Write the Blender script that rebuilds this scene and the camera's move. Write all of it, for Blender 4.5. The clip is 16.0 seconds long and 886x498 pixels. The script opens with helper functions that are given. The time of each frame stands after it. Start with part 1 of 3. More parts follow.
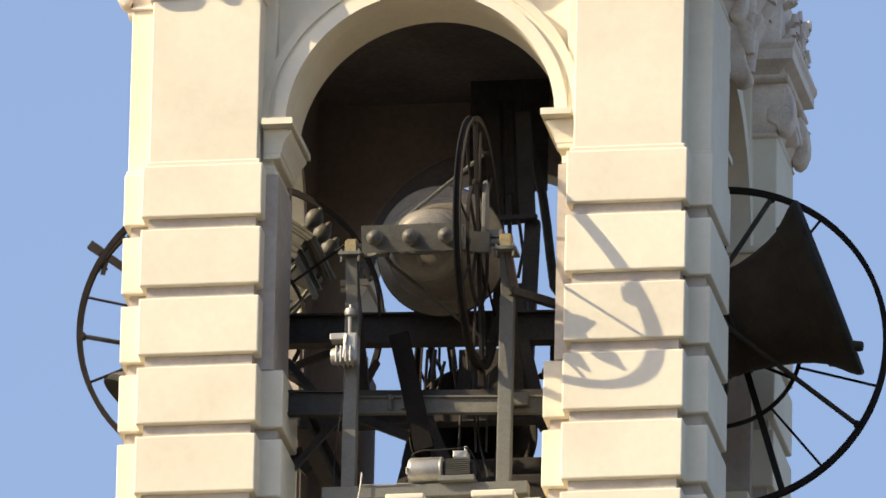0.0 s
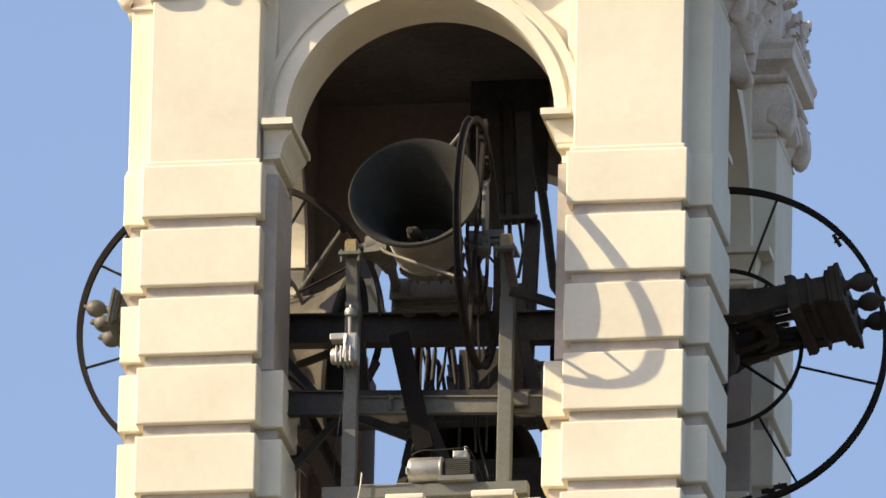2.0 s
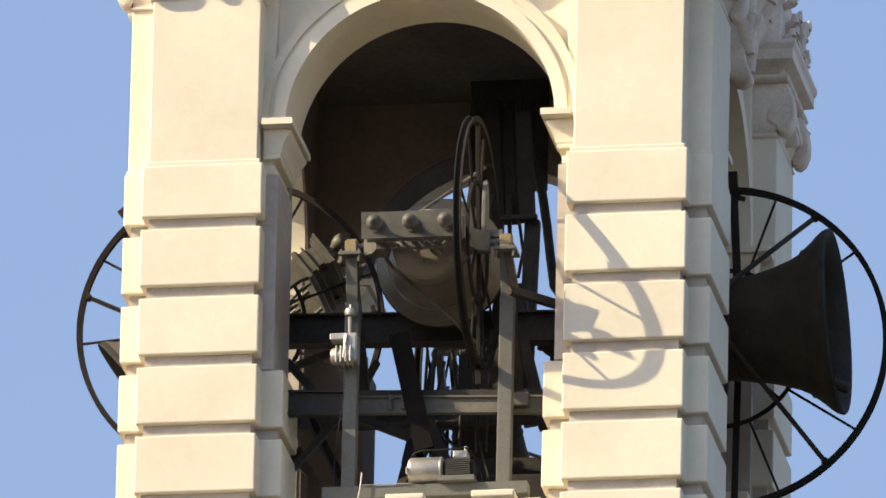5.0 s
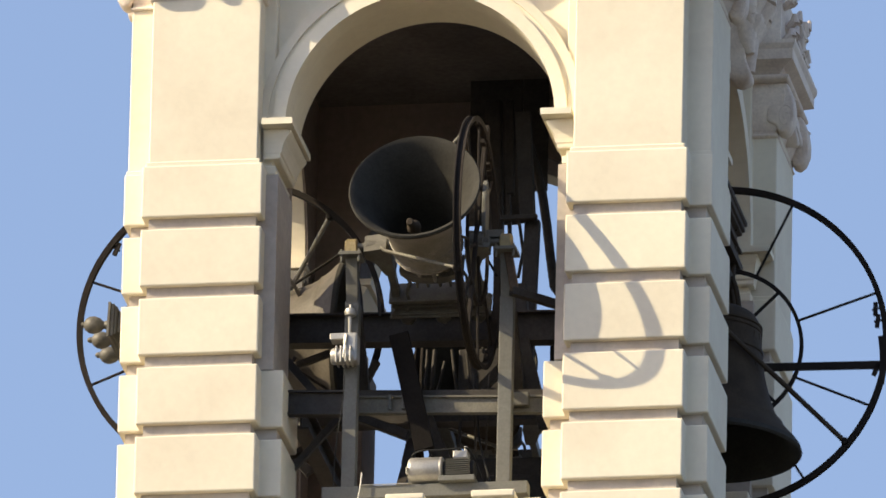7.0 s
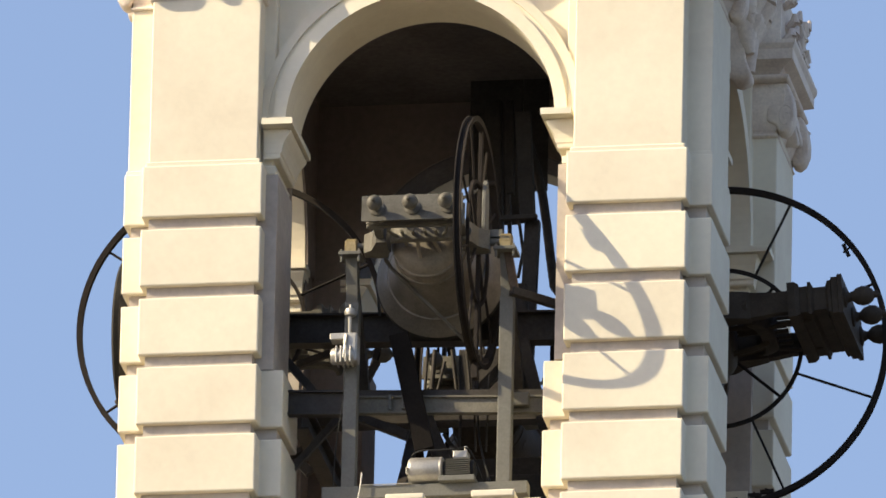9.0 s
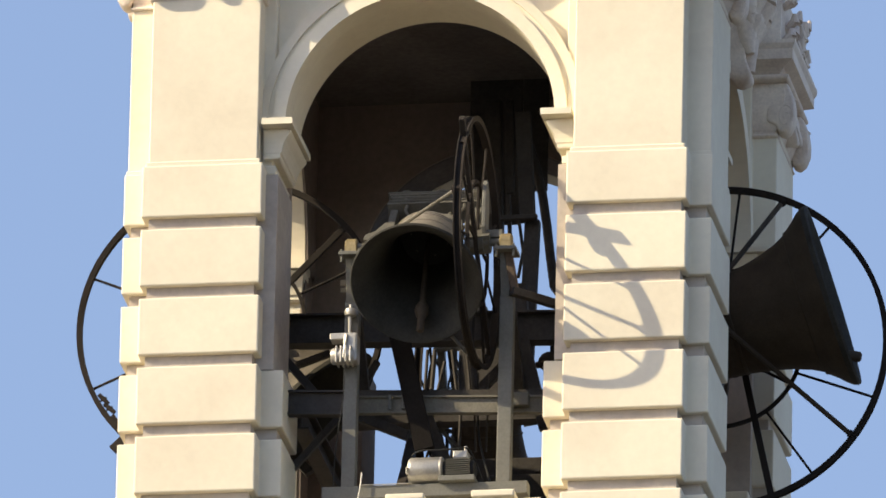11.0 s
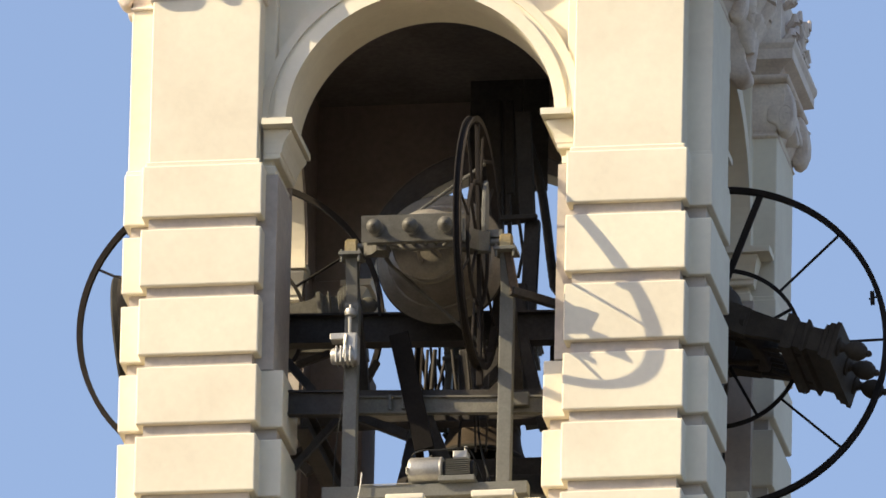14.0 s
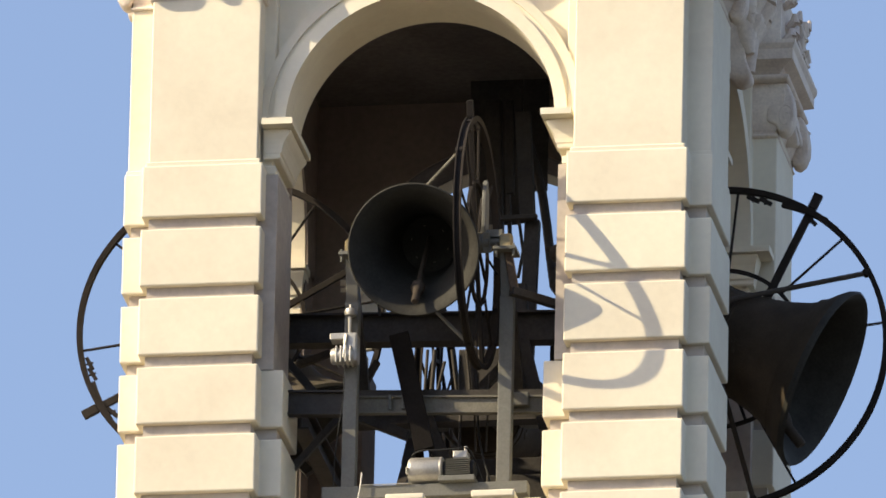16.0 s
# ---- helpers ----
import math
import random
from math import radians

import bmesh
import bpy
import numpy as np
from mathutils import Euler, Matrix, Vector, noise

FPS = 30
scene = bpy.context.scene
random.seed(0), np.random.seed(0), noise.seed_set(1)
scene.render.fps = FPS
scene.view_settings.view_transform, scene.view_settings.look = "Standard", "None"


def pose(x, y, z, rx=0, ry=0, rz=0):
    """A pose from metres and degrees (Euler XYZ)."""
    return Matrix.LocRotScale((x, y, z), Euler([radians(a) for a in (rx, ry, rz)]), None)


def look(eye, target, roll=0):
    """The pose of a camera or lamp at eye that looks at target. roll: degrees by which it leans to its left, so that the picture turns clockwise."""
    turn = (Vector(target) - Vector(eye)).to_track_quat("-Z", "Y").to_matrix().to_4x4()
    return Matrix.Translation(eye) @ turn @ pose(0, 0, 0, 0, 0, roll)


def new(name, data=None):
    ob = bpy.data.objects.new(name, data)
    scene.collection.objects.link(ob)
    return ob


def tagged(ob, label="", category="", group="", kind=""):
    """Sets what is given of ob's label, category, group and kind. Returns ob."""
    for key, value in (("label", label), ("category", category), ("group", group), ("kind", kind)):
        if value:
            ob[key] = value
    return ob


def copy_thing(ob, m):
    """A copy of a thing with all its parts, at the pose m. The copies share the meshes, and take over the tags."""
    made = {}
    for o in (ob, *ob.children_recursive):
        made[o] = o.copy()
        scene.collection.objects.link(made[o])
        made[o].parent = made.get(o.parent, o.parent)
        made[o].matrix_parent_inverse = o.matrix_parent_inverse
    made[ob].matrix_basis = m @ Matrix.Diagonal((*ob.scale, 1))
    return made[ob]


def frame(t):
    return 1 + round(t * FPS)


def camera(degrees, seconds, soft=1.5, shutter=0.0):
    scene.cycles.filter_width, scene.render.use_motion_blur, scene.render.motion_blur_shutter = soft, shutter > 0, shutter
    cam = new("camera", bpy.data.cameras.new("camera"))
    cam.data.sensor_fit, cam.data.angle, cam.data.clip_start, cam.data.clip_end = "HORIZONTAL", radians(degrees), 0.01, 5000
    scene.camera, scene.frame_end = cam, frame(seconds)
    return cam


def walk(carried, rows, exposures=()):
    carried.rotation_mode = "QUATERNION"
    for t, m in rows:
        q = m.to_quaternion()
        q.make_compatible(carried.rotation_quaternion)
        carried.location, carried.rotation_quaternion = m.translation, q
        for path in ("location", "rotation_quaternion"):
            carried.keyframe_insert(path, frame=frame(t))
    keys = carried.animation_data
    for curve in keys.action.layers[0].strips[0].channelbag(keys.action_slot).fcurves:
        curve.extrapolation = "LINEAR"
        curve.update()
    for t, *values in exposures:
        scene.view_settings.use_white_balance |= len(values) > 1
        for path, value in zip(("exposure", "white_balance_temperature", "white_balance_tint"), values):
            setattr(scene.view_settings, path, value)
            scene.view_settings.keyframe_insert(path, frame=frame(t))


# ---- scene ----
B = 54.1  # height of the belfry's sill over the street
YC = 2.205  # half the tower's width; its axis stands at x 0, y YC
cam = camera(2.3393, 16.0, soft=1.6, shutter=0.1)
EYE, AIM = (25.578, -148.295, B - 52.504), (0.229, 0.0, B + 1.957)
walk(cam, [(0.0, look(EYE, AIM, 1.3)), (16.0, look(EYE, AIM, 1.3))], ((0.0, 0.47, 6500, 18), (16.0, 0.47, 6500, 18)))

# ---- light ----
SUN_FROM = Vector((-2.17, -1.0, 1.52)).normalized()
world = bpy.data.worlds.new("sky")
scene.world = world
world.use_nodes = True
sky = world.node_tree.nodes.new("ShaderNodeTexSky")
sky.sky_type, sky.sun_disc = "NISHITA", False
sky.sun_elevation = math.asin(SUN_FROM.z)
sky.sun_rotation = math.atan2(SUN_FROM.x, SUN_FROM.y)
sky.air_density, sky.dust_density, sky.ozone_density = 1.0, 1.6, 1.2
ground_back = world.node_tree.nodes["Background"]
ground_back.inputs["Strength"].default_value = 0.15
world.node_tree.links.new(sky.outputs[0], ground_back.inputs["Color"])
lamp = bpy.data.lights.new("sun", "SUN")
lamp.energy, lamp.angle, lamp.color = 5.0, radians(0.5), (1.0, 0.88, 0.56)
sun = new("sun", lamp)
sun.matrix_world = look((-30, -20, B + 40), Vector((-30, -20, B + 40)) - SUN_FROM)


# ---- materials ----
def material(name, colour, rough=0.8, metal=0.0, vary=0.12, grain=40.0, stain=1.6, bump=0.15, dirt=None, depth=0.004, gloss=0.5):
    m = bpy.data.materials.new(name)
    m.use_nodes = True
    nodes, links = m.node_tree.nodes, m.node_tree.links
    bsdf = nodes["Principled BSDF"]
    coord = nodes.new("ShaderNodeTexCoord")
    info = nodes.new("ShaderNodeObjectInfo")
    shift = nodes.new("ShaderNodeVectorMath")
    shift.operation = "ADD"
    links.new(coord.outputs["Object"], shift.inputs[0])
    links.new(info.outputs["Random"], shift.inputs[1])
    fine, broad = nodes.new("ShaderNodeTexNoise"), nodes.new("ShaderNodeTexNoise")
    fine.inputs["Scale"].default_value, fine.inputs["Detail"].default_value = grain, 6
    broad.inputs["Scale"].default_value, broad.inputs["Detail"].default_value = stain, 8
    broad.inputs["Roughness"].default_value = 0.65
    for n in (fine, broad):
        links.new(shift.outputs[0], n.inputs["Vector"])
    ramp = nodes.new("ShaderNodeValToRGB")
    dark = dirt or tuple(c * (1 - 2.2 * vary) for c in colour)
    ramp.color_ramp.elements[0].position, ramp.color_ramp.elements[1].position = 0.3, 0.62
    ramp.color_ramp.elements[0].color, ramp.color_ramp.elements[1].color = (*dark, 1), (*colour, 1)
    links.new(broad.outputs["Fac"], ramp.inputs["Fac"])
    mix = nodes.new("ShaderNodeMix")
    mix.data_type, mix.blend_type = "RGBA", "MULTIPLY"
    mix.inputs["Factor"].default_value = 1.0
    tone = nodes.new("ShaderNodeMapRange")
    tone.inputs["From Min"].default_value, tone.inputs["From Max"].default_value = 0.3, 0.7
    tone.inputs["To Min"].default_value, tone.inputs["To Max"].default_value = 1 - vary, 1 + vary * 0.4
    links.new(fine.outputs["Fac"], tone.inputs["Value"])
    links.new(ramp.outputs["Color"], mix.inputs[6])
    links.new(tone.outputs["Result"], mix.inputs[7])
    hue = nodes.new("ShaderNodeHueSaturation")
    span = nodes.new("ShaderNodeMapRange")
    span.inputs["To Min"].default_value, span.inputs["To Max"].default_value = 0.955, 1.03
    links.new(info.outputs["Random"], span.inputs["Value"])
    links.new(span.outputs["Result"], hue.inputs["Value"])
    links.new(mix.outputs[2], hue.inputs["Color"])
    links.new(hue.outputs["Color"], bsdf.inputs["Base Color"])
    bsdf.inputs["Roughness"].default_value, bsdf.inputs["Metallic"].default_value = rough, metal
    bsdf.inputs["Specular IOR Level"].default_value = gloss
    if bump:
        b = nodes.new("ShaderNodeBump")
        b.inputs["Strength"].default_value, b.inputs["Distance"].default_value = bump, depth
        links.new(fine.outputs["Fac"], b.inputs["Height"])
        links.new(b.outputs["Normal"], bsdf.inputs["Normal"])
    return m


STUCCO = material("cream_stucco", (0.81, 0.754, 0.605), 0.9, vary=0.035, grain=18, stain=0.8, bump=0.2, dirt=(0.715, 0.645, 0.51), gloss=0.2)
SHADED_STUCCO = material("stained_shade_stucco", (0.57, 0.51, 0.44), 0.95, vary=0.1, grain=18, stain=1.4, bump=0.2, dirt=(0.42, 0.365, 0.32), gloss=0.15)
STONE = material("carved_stone", (0.83, 0.735, 0.62), 0.9, vary=0.12, grain=45, stain=3.0, bump=0.3, dirt=(0.62, 0.52, 0.44))
PLASTER = material("grey_brown_plaster", (0.285, 0.235, 0.205), 0.95, vary=0.12, grain=20, stain=1.0, bump=0.2, gloss=0.15)
DARK_LINING = material("dark_inner_lining", (0.15, 0.132, 0.126), 0.95, vary=0.2, grain=20, stain=1.0, bump=0.2, gloss=0.15)
BRONZE = material("weathered_bronze", (0.25, 0.224, 0.182), 0.5, 0.1, vary=0.16, grain=60, stain=5, bump=0.1, dirt=(0.165, 0.144, 0.114))
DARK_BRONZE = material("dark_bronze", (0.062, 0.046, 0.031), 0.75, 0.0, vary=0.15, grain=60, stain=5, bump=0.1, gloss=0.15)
DULL_BRONZE = material("dull_dark_bronze", (0.13, 0.112, 0.09), 0.6, 0.0, vary=0.16, grain=60, stain=5, bump=0.1, dirt=(0.075, 0.064, 0.05), gloss=0.3)
CAST = material("grey_cast_iron", (0.15, 0.143, 0.122), 0.55, 0.2, vary=0.16, grain=70, stain=6, bump=0.2, dirt=(0.09, 0.083, 0.068), gloss=0.3)
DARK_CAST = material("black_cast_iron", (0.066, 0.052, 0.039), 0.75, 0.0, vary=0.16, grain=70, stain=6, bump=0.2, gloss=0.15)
INNER_BRONZE = material("dark_inner_bronze", (0.046, 0.044, 0.038), 0.75, 0.0, vary=0.2, grain=50, stain=4, bump=0.15, gloss=0.15)
STEEL = material("grey_painted_steel", (0.135, 0.135, 0.118), 0.6, 0.0, vary=0.15, grain=50, stain=4, bump=0.1, dirt=(0.11, 0.105, 0.088))
RIM = material("dark_wheel_iron", (0.03, 0.025, 0.022), 0.85, 0.0, vary=0.15, grain=70, stain=6, bump=0.1, gloss=0.15)
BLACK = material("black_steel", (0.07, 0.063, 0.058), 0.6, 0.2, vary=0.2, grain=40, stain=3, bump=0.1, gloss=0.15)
ZINC = material("bare_zinc", (0.46, 0.44, 0.40), 0.42, 0.45, vary=0.1, grain=60, stain=8, bump=0.05)
BRASS = material("tarnished_brass", (0.36, 0.28, 0.14), 0.45, 0.5, vary=0.15, grain=60, stain=8, bump=0.1)
RUST = material("brown_rust", (0.11, 0.075, 0.05), 0.85, vary=0.2, grain=60, stain=8, bump=0.2)
BROWN_STEEL = material("dark_brown_steel", (0.17, 0.16, 0.132), 0.7, 0.0, vary=0.2, grain=50, stain=4, bump=0.15)
SHADE_IRON = material("shade_black_iron", (0.014, 0.012, 0.011), 0.95, vary=0.2, grain=40, stain=3, bump=0.1, gloss=0.1)
RUBBER = material("black_cable", (0.02, 0.02, 0.02), 0.6, vary=0.1, bump=0, gloss=0.25)
EARTH = material("street_paving", (0.05, 0.046, 0.042), 0.9, vary=0.2, grain=3, stain=0.05, bump=0.1)
DARK_FEATHER = material("dark_feather", (0.17, 0.135, 0.125), 0.8, vary=0.15, grain=60, stain=14, bump=0.05)
FEATHER = material("grey_feather", (0.50, 0.48, 0.45), 0.8, vary=0.15, grain=60, stain=14, bump=0.05, dirt=(0.25, 0.25, 0.26))


# ---- mesh helpers ----
def part(name, bm, mat, parent=None, label="", smooth=False):
    me = bpy.data.meshes.new(name)
    bmesh.ops.recalc_face_normals(bm, faces=bm.faces)
    if smooth:
        for f in bm.faces:
            f.smooth = True
        for e in bm.edges:
            if len(e.link_faces) == 2 and e.calc_face_angle(0) > 0.7:
                e.smooth = False
    bm.to_mesh(me)
    bm.free()
    me.materials.append(mat)
    ob = new(name, me)
    ob.parent = parent
    return tagged(ob, label)


def thing(name, label, category, at=(0, 0, B), group="", kind="", turn=0):
    ob = new(name)
    ob.matrix_basis = pose(*at, 0, 0, turn)
    return tagged(ob, label, category, group, kind)


def prism(bm, outline, z0, z1):
    low = [bm.verts.new((x, y, z0)) for x, y in outline]
    top = [bm.verts.new((x, y, z1)) for x, y in outline]
    n = len(outline)
    bm.faces.new(low[::-1]), bm.faces.new(top)
    for i in range(n):
        bm.faces.new((low[i], low[(i + 1) % n], top[(i + 1) % n], top[i]))


def box(bm, x0, x1, y0, y1, z0, z1):
    prism(bm, [(x0, y0), (x1, y0), (x1, y1), (x0, y1)], z0, z1)


def bevel(bm, width, segments=2):
    bmesh.ops.recalc_face_normals(bm, faces=bm.faces)
    sharp = [e for e in bm.edges if len(e.link_faces) == 2 and e.calc_face_angle(0) > 0.5]
    bmesh.ops.bevel(bm, geom=sharp, offset=width, segments=segments, affect="EDGES", profile=0.5, clamp_overlap=True)


def boxes(width, *spans):
    bm = bmesh.new()
    for s in spans:
        box(bm, *s)
    bevel(bm, width)
    return bm


def rod(bm, a, b, r, n=10, r2=None):
    a, b = Vector(a), Vector(b)
    q = (b - a).to_track_quat("Z", "Y").to_matrix()
    rings = []
    for p, rad in ((a, r), (b, r if r2 is None else r2)):
        rings.append([bm.verts.new(p + q @ Vector((rad * math.cos(6.28319 * i / n), rad * math.sin(6.28319 * i / n), 0))) for i in range(n)])
    for i in range(n):
        bm.faces.new((rings[0][i], rings[0][(i + 1) % n], rings[1][(i + 1) % n], rings[1][i]))
    bm.faces.new(rings[0][::-1]), bm.faces.new(rings[1])


def bar(bm, a, b, w, h, up=(0, 0, 1)):
    """A rectangular bar from a to b, w wide and h along up."""
    a, b, up = Vector(a), Vector(b), Vector(up)
    d = (b - a).normalized()
    s = d.cross(up).normalized() * w / 2
    u = s.normalized().cross(d) * h / 2
    ends = [[bm.verts.new(p + s * i + u * j) for i, j in ((-1, -1), (1, -1), (1, 1), (-1, 1))] for p in (a, b)]
    bm.faces.new(ends[0][::-1]), bm.faces.new(ends[1])
    for i in range(4):
        bm.faces.new((ends[0][i], ends[0][(i + 1) % 4], ends[1][(i + 1) % 4], ends[1][i]))


def i_beam(bm, a, b, w, h, t=0.014):
    """A rolled steel beam, upright: one I-shaped section drawn from a to b."""
    a, b = Vector(a), Vector(b)
    side = (b - a).cross(Vector((0, 0, 1))).normalized()
    half = [(-w, -h), (w, -h), (w, -h + 2 * t), (t, -h + 2 * t), (t, h - 2 * t), (w, h - 2 * t), (w, h), (-w, h), (-w, h - 2 * t), (-t, h - 2 * t), (-t, -h + 2 * t), (-w, -h + 2 * t)]
    ends = [[bm.verts.new(p + side * (u / 2) + Vector((0, 0, v / 2))) for u, v in half] for p in (a, b)]
    bm.faces.new(ends[0][::-1]), bm.faces.new(ends[1])
    for i in range(12):
        bm.faces.new((ends[0][i], ends[0][(i + 1) % 12], ends[1][(i + 1) % 12], ends[1][i]))


def lathe(bm, profile, n=32, centre=(0, 0, 0), axis="Z"):
    c = Vector(centre)
    place = {"Z": lambda r, h, k: Vector((r * math.cos(k), r * math.sin(k), h)), "X": lambda r, h, k: Vector((h, r * math.cos(k), r * math.sin(k))),
             "Y": lambda r, h, k: Vector((r * math.cos(k), h, r * math.sin(k)))}[axis]
    rings = []
    for r, h in profile:
        if r < 1e-5:
            rings.append([bm.verts.new(c + place(0, h, 0))])
        else:
            rings.append([bm.verts.new(c + place(r, h, 6.283185 * i / n)) for i in range(n)])
    for p, q in zip(rings, rings[1:]):
        for i in range(n):
            j = (i + 1) % n
            if len(p) == 1 and len(q) > 1:
                bm.faces.new((p[0], q[i], q[j]))
            elif len(q) == 1 and len(p) > 1:
                bm.faces.new((p[i], q[0], p[j]))
            elif len(p) > 1:
                bm.faces.new((p[i], q[i], q[j], p[j]))


def ring(bm, profile, n, centre, axis):
    """A closed hoop: the profile is a closed loop of (radius, height)."""
    lathe(bm, profile + profile[:1], n, centre, axis)
    bmesh.ops.remove_doubles(bm, verts=bm.verts, dist=1e-5)


# ---- ground and lower tower ----
bm = bmesh.new()
bmesh.ops.create_grid(bm, x_segments=2, y_segments=2, size=4000)
tagged(part("ground", bm, EARTH), "grey paved town ground far below the tower", "ground", kind="structure")
W = 2.205


def frustum_loft(bm, levels):
    """Square-cornered moulding: levels of (x0, x1, y0, y1, z), joined."""
    rows = [[bm.verts.new(p) for p in ((a, c, z), (b, c, z), (b, d, z), (a, d, z))] for a, b, c, d, z in levels]
    bm.faces.new(rows[0][::-1]), bm.faces.new(rows[-1])
    for p, q in zip(rows, rows[1:]):
        for i in range(4):
            bm.faces.new((p[i], p[(i + 1) % 4], q[(i + 1) % 4], q[i]))


bm = bmesh.new()
prism(bm, [(-2.06, 0.15), (2.06, 0.15), (2.06, 4.26), (-2.06, 4.26)], -B, -0.62)
tagged(part("tower_shaft", bm, STUCCO), "cream stuccoed shaft of the bell tower", "tower", kind="structure").location = (0, 0, B)

# ---- piers of rusticated blocks ----
S, T1, J, D = 0.162, 1.067, 1.155, 0.8  # set-back of the strips, end of the strips, jamb, wall thickness


def outline(inset, jamb, flip_x, flip_y, face=None):
    i = inset
    f = inset if face is None else face
    pts = [(S + i, f), (T1 - i, f), (T1 - i, S + i), (jamb - i, S + i), (jamb - i, D), (D, D), (D, jamb - i), (S + i, jamb - i), (S + i, T1 - i), (f, T1 - i), (f, S + i), (S + i, S + i)]
    pts = [((W - u) * flip_x, (v if flip_y > 0 else 2 * YC - v)) for u, v in pts]
    return pts if flip_x * flip_y < 0 else pts[::-1]


def placed(pts, flip_x, flip_y):
    pts = [((W - u) * flip_x, (v if flip_y > 0 else 2 * YC - v)) for u, v in pts]
    return pts if flip_x * flip_y < 0 else pts[::-1]


def flat_core(flip_x, flip_y):
    """Core behind the upper courses: its reveal is one smooth face."""
    i = 0.05
    return placed([(S + i, i), (T1 - i, i), (T1 - i, S), (J, S), (J, D), (D, D), (D, J), (S, J), (S, T1 - i), (i, T1 - i), (i, S + i), (S + i, S + i)], flip_x, flip_y)


def strip_block(flip_x, flip_y):
    """Block on the two outer strips alone."""
    k = S + 0.03
    return placed([(S, 0), (T1, 0), (T1, k), (k, k), (k, T1), (0, T1), (0, S), (S, S)], flip_x, flip_y)


COURSES = [(2.288 - 0.5405 * k) for k in range(6)]
piers = []
for number, (fx, fy) in enumerate(((-1, 1), (1, 1), (1, -1), (-1, -1)), 1):
    pier = thing("pier_%d" % number, "cream stuccoed corner pier with rusticated block courses", "pier", kind="structure")
    piers.append(pier)
    # Core greyer than the blocks: shade of joints and reveal put into its colour
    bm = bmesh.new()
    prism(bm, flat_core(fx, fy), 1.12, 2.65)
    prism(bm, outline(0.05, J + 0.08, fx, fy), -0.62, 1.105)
    part("core", bm, SHADED_STUCCO, pier, "stained stucco between the courses and in the reveal, greyed for shade")
    bm = bmesh.new()
    prism(bm, outline(0.045, J, fx, fy, 0.018), 2.65, 5.2)
    bevel(bm, 0.008, 1)
    part("upper_pilaster", bm, STUCCO, pier)
    bm = bmesh.new()
    prism(bm, outline(0.022, J, fx, fy, 0.009), 2.66, 2.728)
    bevel(bm, 0.008, 1)
    part("ledge", bm, STUCCO, pier)
    for k, z in enumerate(COURSES):
        bm = bmesh.new()
        prism(bm, strip_block(fx, fy) if z > 1.1 else outline(0.0, J + 0.08, fx, fy), z, z + (0.405 if k == 0 else 0.447))
        bevel(bm, 0.012, 2)
        part("block", bm, STUCCO, pier)

part("reveal", boxes(0.01, (-1.09, -0.975, 3.62, 4.2, -0.1, 2.42)), PLASTER, piers[3], "dark plastered reveal of the rear opening")

# ---- the four arched walls ----
ARCH_R, SPRING, WALL_TOP = 1.015, 3.045, 5.2


def arc(r, n, zc):
    return [(r * math.cos(math.pi * i / n), zc + r * math.sin(math.pi * i / n)) for i in range(n + 1)]


def arched_wall(bm, r, x_edge, y0, y1, top):
    """Spandrel over a round arch: front, back and soffit."""
    n = 48
    inner = arc(r, n, SPRING)
    outer = []
    for x, z in inner:
        ang = math.atan2(z - SPRING, x)
        k = min(x_edge / max(abs(math.cos(ang)), 1e-6), (top - SPRING) / max(math.sin(ang), 1e-6))
        outer.append((k * math.cos(ang), SPRING + k * math.sin(ang)))
    vs = {y: ([bm.verts.new((x, y, z)) for x, z in inner], [bm.verts.new((x, y, z)) for x, z in outer]) for y in (y0, y1)}
    for i in range(n):
        for y in (y0, y1):
            a, b = vs[y]
            bm.faces.new((a[i], a[i + 1], b[i + 1], b[i]))
        bm.faces.new((vs[y0][0][i], vs[y0][0][i + 1], vs[y1][0][i + 1], vs[y1][0][i]))
        bm.faces.new((vs[y0][1][i], vs[y0][1][i + 1], vs[y1][1][i + 1], vs[y1][1][i]))


def hoop(bm, r0, r1, y0, y1):
    """Half-round band of an archivolt."""
    n = 48
    loops = [[bm.verts.new((x, y, z)) for x, z in arc(r, n, SPRING)] for r, y in ((r0, y1), (r0, y0), (r1, y0), (r1, y1))]
    for p, q in zip(loops, loops[1:] + loops[:1]):
        for i in range(n):
            bm.faces.new((p[i], p[i + 1], q[i + 1], q[i]))
    for k in (0, n):
        bm.faces.new([l[k] for l in loops])


def side_pose(quarter):
    return Matrix.Translation((0, YC, B)) @ pose(0, 0, 0, 0, 0, 90 * quarter) @ Matrix.Translation((0, -YC, 0))


